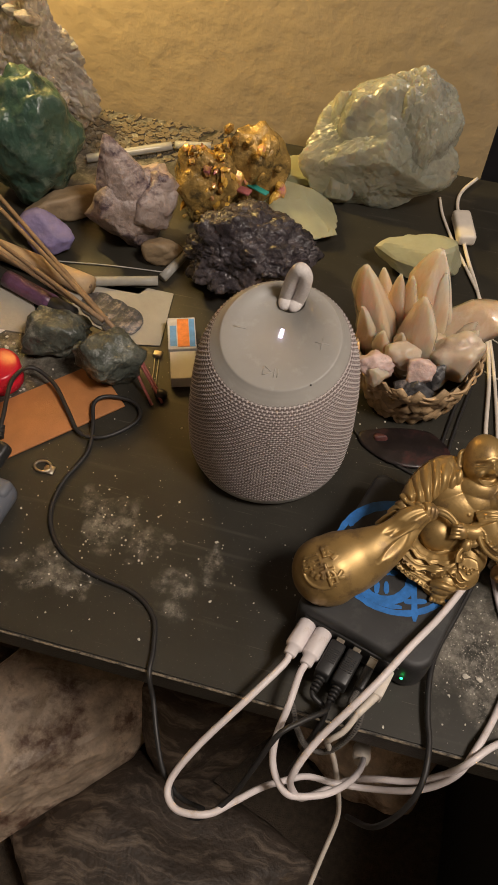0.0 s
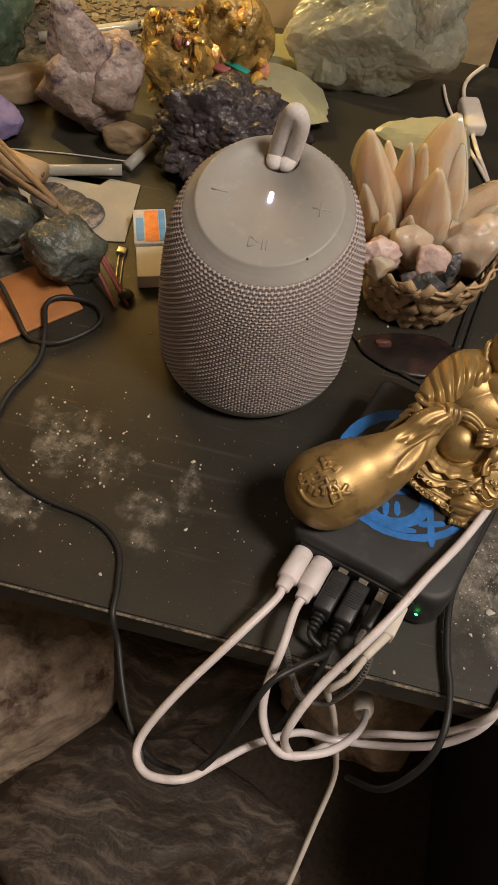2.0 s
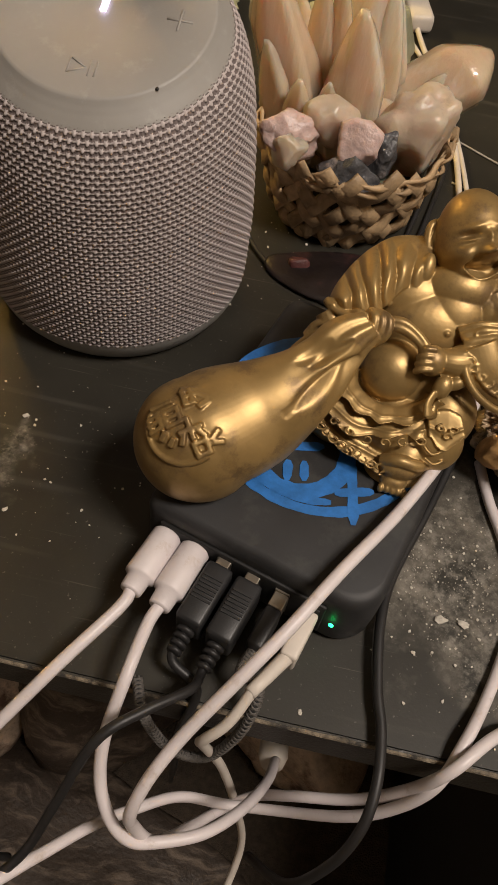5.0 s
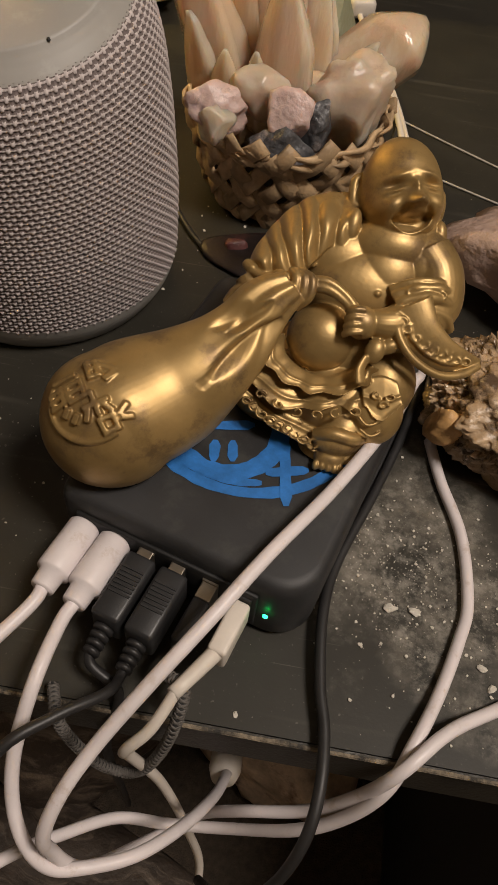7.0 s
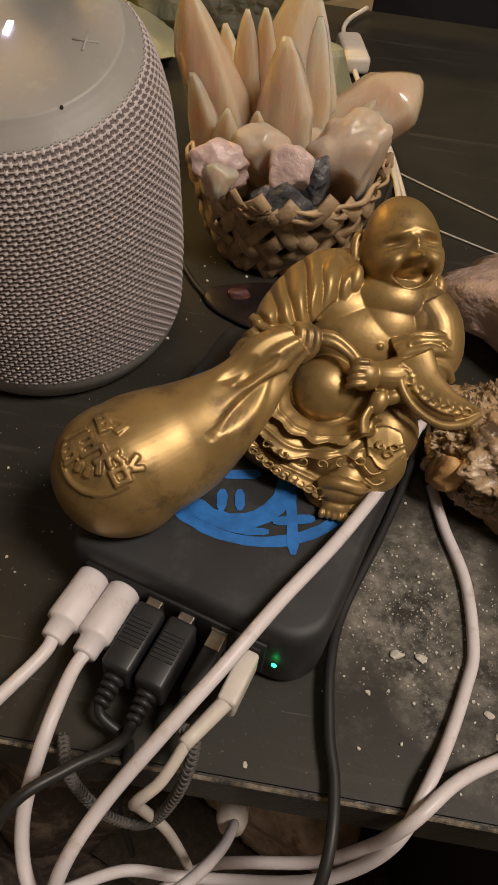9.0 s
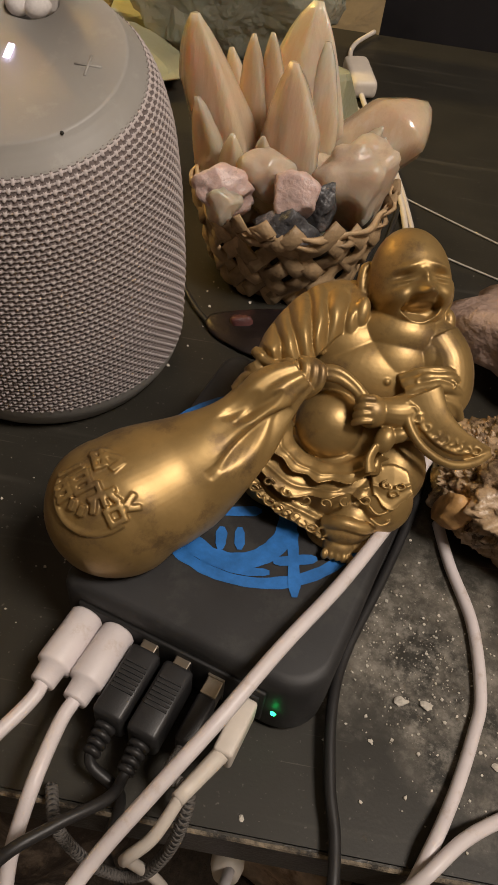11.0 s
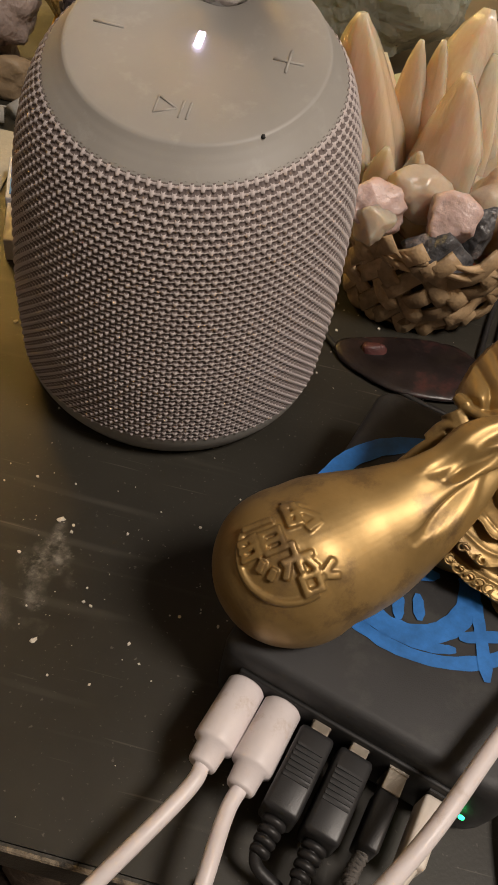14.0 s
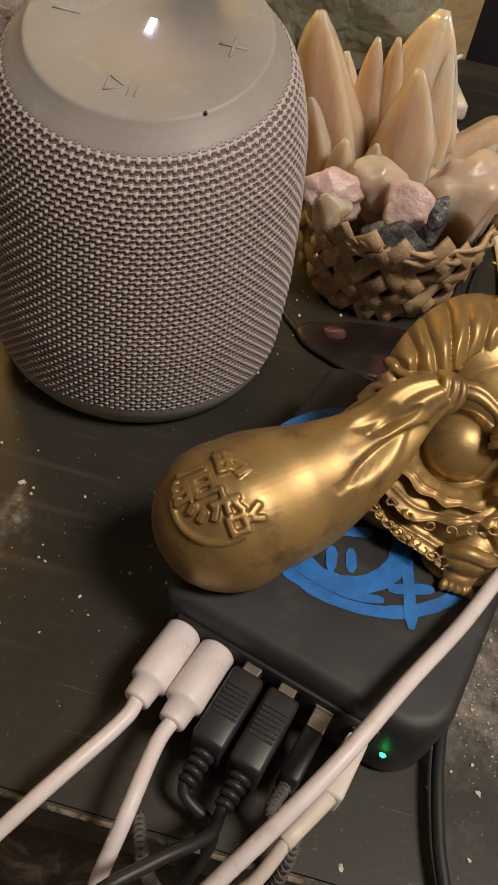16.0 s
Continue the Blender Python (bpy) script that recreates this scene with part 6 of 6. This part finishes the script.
    for k in range(4):
        part("turn", sweep([Vector((-0.352 + 0.010 * math.cos(a), 0.148 + 0.008 * math.sin(a), 0.0014 + 0.0026 * k)) for a in [radians(j * 20) for j in range(19)]], 0.0013, 8), M_METAL, th)
    # grey hand-held device with a lit blue light
    th = thing("charging_device", (-0.285, 0.055, 0), "grey-blue plastic device with lit blue light, on charge", "device")
    gm = Matrix.Translation((-0.298, 0.042, 0)) @ pose(0, 0, 0, 0, 0, -6)
    part("casing", box(0, 0, 0.010, 0.044, 0.105, 0.019, 0.008, 4, gm), M_GREYGADGET, th)
    part("front_lip", box(0.002, 0.044, 0.0165, 0.036, 0.014, 0.010, 0.004, 3, gm), M_GREYGADGET, th)
    led = lathe(((0.0, 0.0009), (0.0014, 0.0006), (0.0016, 0.0)), 14)
    led.transform(gm @ Matrix.Translation((0.003, 0.030, 0.0196)))
    part("indicator_light", led, M_LED_BLUE, th, "lit blue indicator")
    lead = thing("black_device_cable", (-0.25, 0.10, 0), "thin black cable curling from the device over the desk edge", "cable")
    part("plug", box(0, 0, 0, 0.011, 0.030, 0.011, 0.003, 3, Matrix.Translation((-0.297, 0.106, 0.0120)) @ pose(0, 0, 0, 12, 0, -12)), M_BLACK, lead)
    for k in range(3):
        part("strain_ring", rod(Vector((-0.3005, 0.1235, 0.016)) + Vector((-0.0008, 0.0034, 0.0006)) * k, Vector((-0.3011, 0.1258, 0.0164)) + Vector((-0.0008, 0.0034, 0.0006)) * k, 0.0034 - 0.0003 * k, 12), M_BLACK_RUBBER, lead)
    part("cord", cable([(-0.300, 0.118, 0.015), (-0.304, 0.140, 0.020), (-0.312, 0.172, 0.020), (-0.306, 0.190, 0.016), (-0.287, 0.185, 0.010), (-0.268, 0.166, 0.006), (-0.253, 0.151, 0.004), (-0.234, 0.153, 0.004), (-0.217, 0.174, 0.003), (-0.223, 0.188, 0.004), (-0.243, 0.188, 0.006), (-0.252, 0.178, 0.007), (-0.2455, 0.158, 0.0052), (-0.242, 0.137, 0.0022), (-0.249, 0.108, 0.0022), (-0.2465, 0.082, 0.0022), (-0.231, 0.061, 0.0022), (-0.205, 0.0495, 0.0022), (-0.174, 0.044, 0.0022), (-0.156, 0.032, 0.0022), (-0.149, 0.012, 0.0026), (-0.1465, -0.0035, 0.0015), (-0.141, -0.014, -0.010), (-0.134, -0.030, -0.016), (-0.1255, -0.046, -0.024), (-0.118, -0.053, -0.032), (-0.110, -0.056, -0.045), (-0.10, -0.05, -0.09)], 0.0016, 8, 10), M_BLACK_RUBBER, lead)
    # teal and red bits under the tube
    solid("teal_strip", box(0, 0, 0.002, 0.024, 0.006, 0.002, 0.0006, 1, Matrix.Translation((-0.193, 0.432, 0.03)) @ pose(0, 0, 0, 0, 0, -25)), M_TEAL, (-0.193, 0.432, 0.030), "small teal plastic strip", "strip")
    solid("red_bit", box(0, 0, 0.002, 0.012, 0.008, 0.003, 0.0006, 1, Matrix.Translation((-0.203, 0.425, 0.03)) @ pose(0, 0, 0, 0, 0, -15)), M_REDSTICK, (-0.203, 0.425, 0.030), "small dull red plastic bit", "bit")
    # white lead with switch on the far side
    lead = thing("white_lamp_lead", (0.0, 0.44, 0), "white lamp lead with small inline switch", "cable")
    part("cord", cable([(0.002, 0.552, 0.0035), (-0.010, 0.528, 0.0030), (-0.0125, 0.505, 0.0030), (-0.0060, 0.470, 0.0045), (0.003, 0.434, 0.0030), (0.016, 0.392, 0.0022), (0.028, 0.340, 0.0022), (0.034, 0.290, 0.0022), (0.036, 0.230, 0.0022), (0.045, 0.170, 0.0022), (0.049, 0.140, 0.0022)], 0.0017, 8, 10), M_CREAM, lead)
    part("cord", cable([(-0.030, 0.512, 0.002), (-0.024, 0.485, 0.0022), (-0.010, 0.448, 0.0022), (0.004, 0.418, 0.0022), (0.022, 0.374, 0.0022), (0.034, 0.320, 0.0022), (0.042, 0.260, 0.0022), (0.046, 0.215, 0.0022)], 0.0014, 8, 10), M_CREAM, lead)
    part("switch", box(0, 0, 0.0065, 0.017, 0.040, 0.012, 0.0035, 3, Matrix.Translation((-0.0040, 0.468, 0)) @ pose(0, 0, 0, 0, 0, 14)), M_CREAM, lead, "aged white inline switch")
    # threads
    for pts in ([(0.025, 0.343, 0.0006), (0.060, 0.322, 0.0008), (0.110, 0.294, 0.0006)], [(0.030, 0.300, 0.0006), (0.070, 0.282, 0.0008), (0.120, 0.262, 0.0006)], [(-0.36, 0.318, 0.001), (-0.30, 0.329, 0.001), (-0.25, 0.335, 0.001)]):
        solid("thread", cable(pts, 0.0006, 6, 6), M_STRING, pts[0], "fine pale loose thread on the desk", "thread", "threads")
    lead = thing("thin_black_wire", (-0.05, 0.2, 0), "thin black wire lying between speaker and charger", "cable")
    part("cord", cable([(-0.075, 0.235, 0.0015), (-0.062, 0.215, 0.0015), (-0.050, 0.203, 0.0015), (-0.034, 0.194, 0.0015), (-0.015, 0.186, 0.0015), (0.010, 0.180, 0.0015)], 0.0013, 8, 8), M_BLACK_RUBBER, lead)
    lead = thing("thin_black_wire", (0.02, 0.24, 0), "thin black wire behind the figurine", "cable")
    part("cord", cable([(0.022, 0.330, 0.0015), (0.015, 0.280, 0.0015), (0.008, 0.240, 0.0015), (0.004, 0.205, 0.0015), (0.01, 0.18, 0.0015)], 0.0013, 8, 8), M_BLACK_RUBBER, lead)
    lead = thing("thin_black_wire", (0.03, 0.24, 0), "thin black wire behind the figurine", "cable")
    part("cord", cable([(0.029, 0.330, 0.0015), (0.021, 0.280, 0.0015), (0.014, 0.240, 0.0015), (0.010, 0.205, 0.0015), (0.016, 0.18, 0.0015)], 0.0013, 8, 8), M_BLACK_RUBBER, lead)


clutter()


# ---- under the desk ----
def floor_stones():
    z = -0.72
    stone("pale_boulder", (-0.385, 0.055, z), (0.44, 0.22, 0.22), 101, M_PALEROCK, "large pinkish grey boulder on the floor under the desk", "rock", smooth=False, facets=26, lump=0.10, grit=0.02, sub=5, turn=48)
    stone("banded_boulder", (-0.170, -0.03, z), (0.42, 0.30, 0.12), 102, M_FOREST, "large dark banded petrified wood slab on the floor", "rock", facets=14, lump=0.08, sub=5, turn=10)
    stone("dark_boulder", (-0.16, 0.17, z), (0.26, 0.20, 0.18), 103, M_FOREST, "dark grey broken boulder under the desk", "rock", facets=12, lump=0.1, sub=4, turn=-20)
    stone("dark_boulder", (0.06, 0.20, z), (0.24, 0.20, 0.16), 104, M_PALEROCK, "dim brown boulder under the desk", "rock", facets=12, lump=0.1, sub=4)
    stone("dark_boulder", (-0.52, 0.26, z), (0.30, 0.24, 0.20), 105, M_FOREST, "dark boulder under the desk", "rock", facets=12, lump=0.1, sub=4)


floor_stones()


# ---- crumbs and dust ----
def crumbs():
    rnd = random.Random(77)
    bm = bmesh.new()

    def flake(x, y, s):
        z = 0.0003
        n = rnd.randint(4, 6)
        a0 = rnd.uniform(0, 6.28)
        ring = []
        for k in range(n):
            a = a0 + 6.283 * k / n
            r = s * rnd.uniform(0.45, 1.0)
            ring.append((x + r * math.cos(a), y + r * math.sin(a)))
        top = [bm.verts.new((px, py, z + s * rnd.uniform(0.15, 0.5))) for px, py in ring]
        low = [bm.verts.new((px, py, 0.0002)) for px, py in ring]
        bm.faces.new(top)
        for k in range(n):
            bm.faces.new((low[k], low[(k + 1) % n], top[(k + 1) % n], top[k]))

    for cx, cy, sp, count, size in ((-0.205, 0.085, 0.026, 80, 0.0005), (-0.24, 0.045, 0.02, 50, 0.0005), (-0.16, 0.06, 0.04, 70, 0.00035), (0.040, 0.062, 0.016, 300, 0.00022), (0.05, 0.045, 0.020, 120, 0.00036), (0.07, 0.03, 0.03, 80, 0.00042), (0.040, 0.075, 0.016, 120, 0.00032),
                                    (-0.10, 0.07, 0.05, 60, 0.00035), (-0.34, 0.20, 0.05, 220, 0.0008), (-0.03, 0.215, 0.03, 40, 0.0005), (-0.27, 0.12, 0.05, 40, 0.0004), (0.06, 0.20, 0.05, 25, 0.0004)):
        for i in range(count):
            x, y = rnd.gauss(cx, sp), rnd.gauss(cy, sp * 0.7)
            if 0.003 < y < WALL_Y - 0.01:
                flake(x, y, size * rnd.choice((0.4, 0.6, 0.8, 1.0, 1.5, 2.2)))
    for i in range(200):
        flake(rnd.uniform(-0.40, 0.12), rnd.uniform(0.004, 0.30), 0.0003 * rnd.choice((0.4, 0.7, 1.0, 1.6)))
    solid("dust_crumbs", bm, M_FLAKE, (-0.15, 0.1, 0.0002), "scattered pale crumbs and flakes on the desk", "crumbs", kind="stuff", smooth=False)
    bm = bmesh.new()
    for i in range(520):
        x, y = rnd.uniform(-0.40, -0.24), min(WALL_Y - 0.006, rnd.gauss(0.525, 0.018))
        flake(x, y, 0.0034 * rnd.choice((0.3, 0.5, 0.7, 1.0, 1.5)))
    solid("rubble", bm, M_RUBBLE_AND_GAP, (-0.32, 0.52, 0.0002), "brown crumbled rubble along the foot of the wall", "rubble", kind="stuff", smooth=False)
    # the larger flakes
    for x, y, s in ((0.039, 0.047, 0.0042), (0.047, 0.047, 0.0036), (0.069, 0.032, 0.0030), (0.072, 0.026, 0.0028), (-0.1325, 0.094, 0.0028), (-0.125, 0.052, 0.0022), (-0.160, 0.016, 0.0020), (-0.150, 0.013, 0.0018), (-0.0055, 0.004, 0.0018)):
        stone("paint_flake", (x, y, 0.0), (s * 1.2, s * 0.8, s * 0.4), int(abs(x) * 9000) + 3, M_FLAKE, "pale paint flake on the desk", "flake", smooth=False, facets=7, sub=2, lump=0.5, turn=rnd.uniform(0, 180))


crumbs()
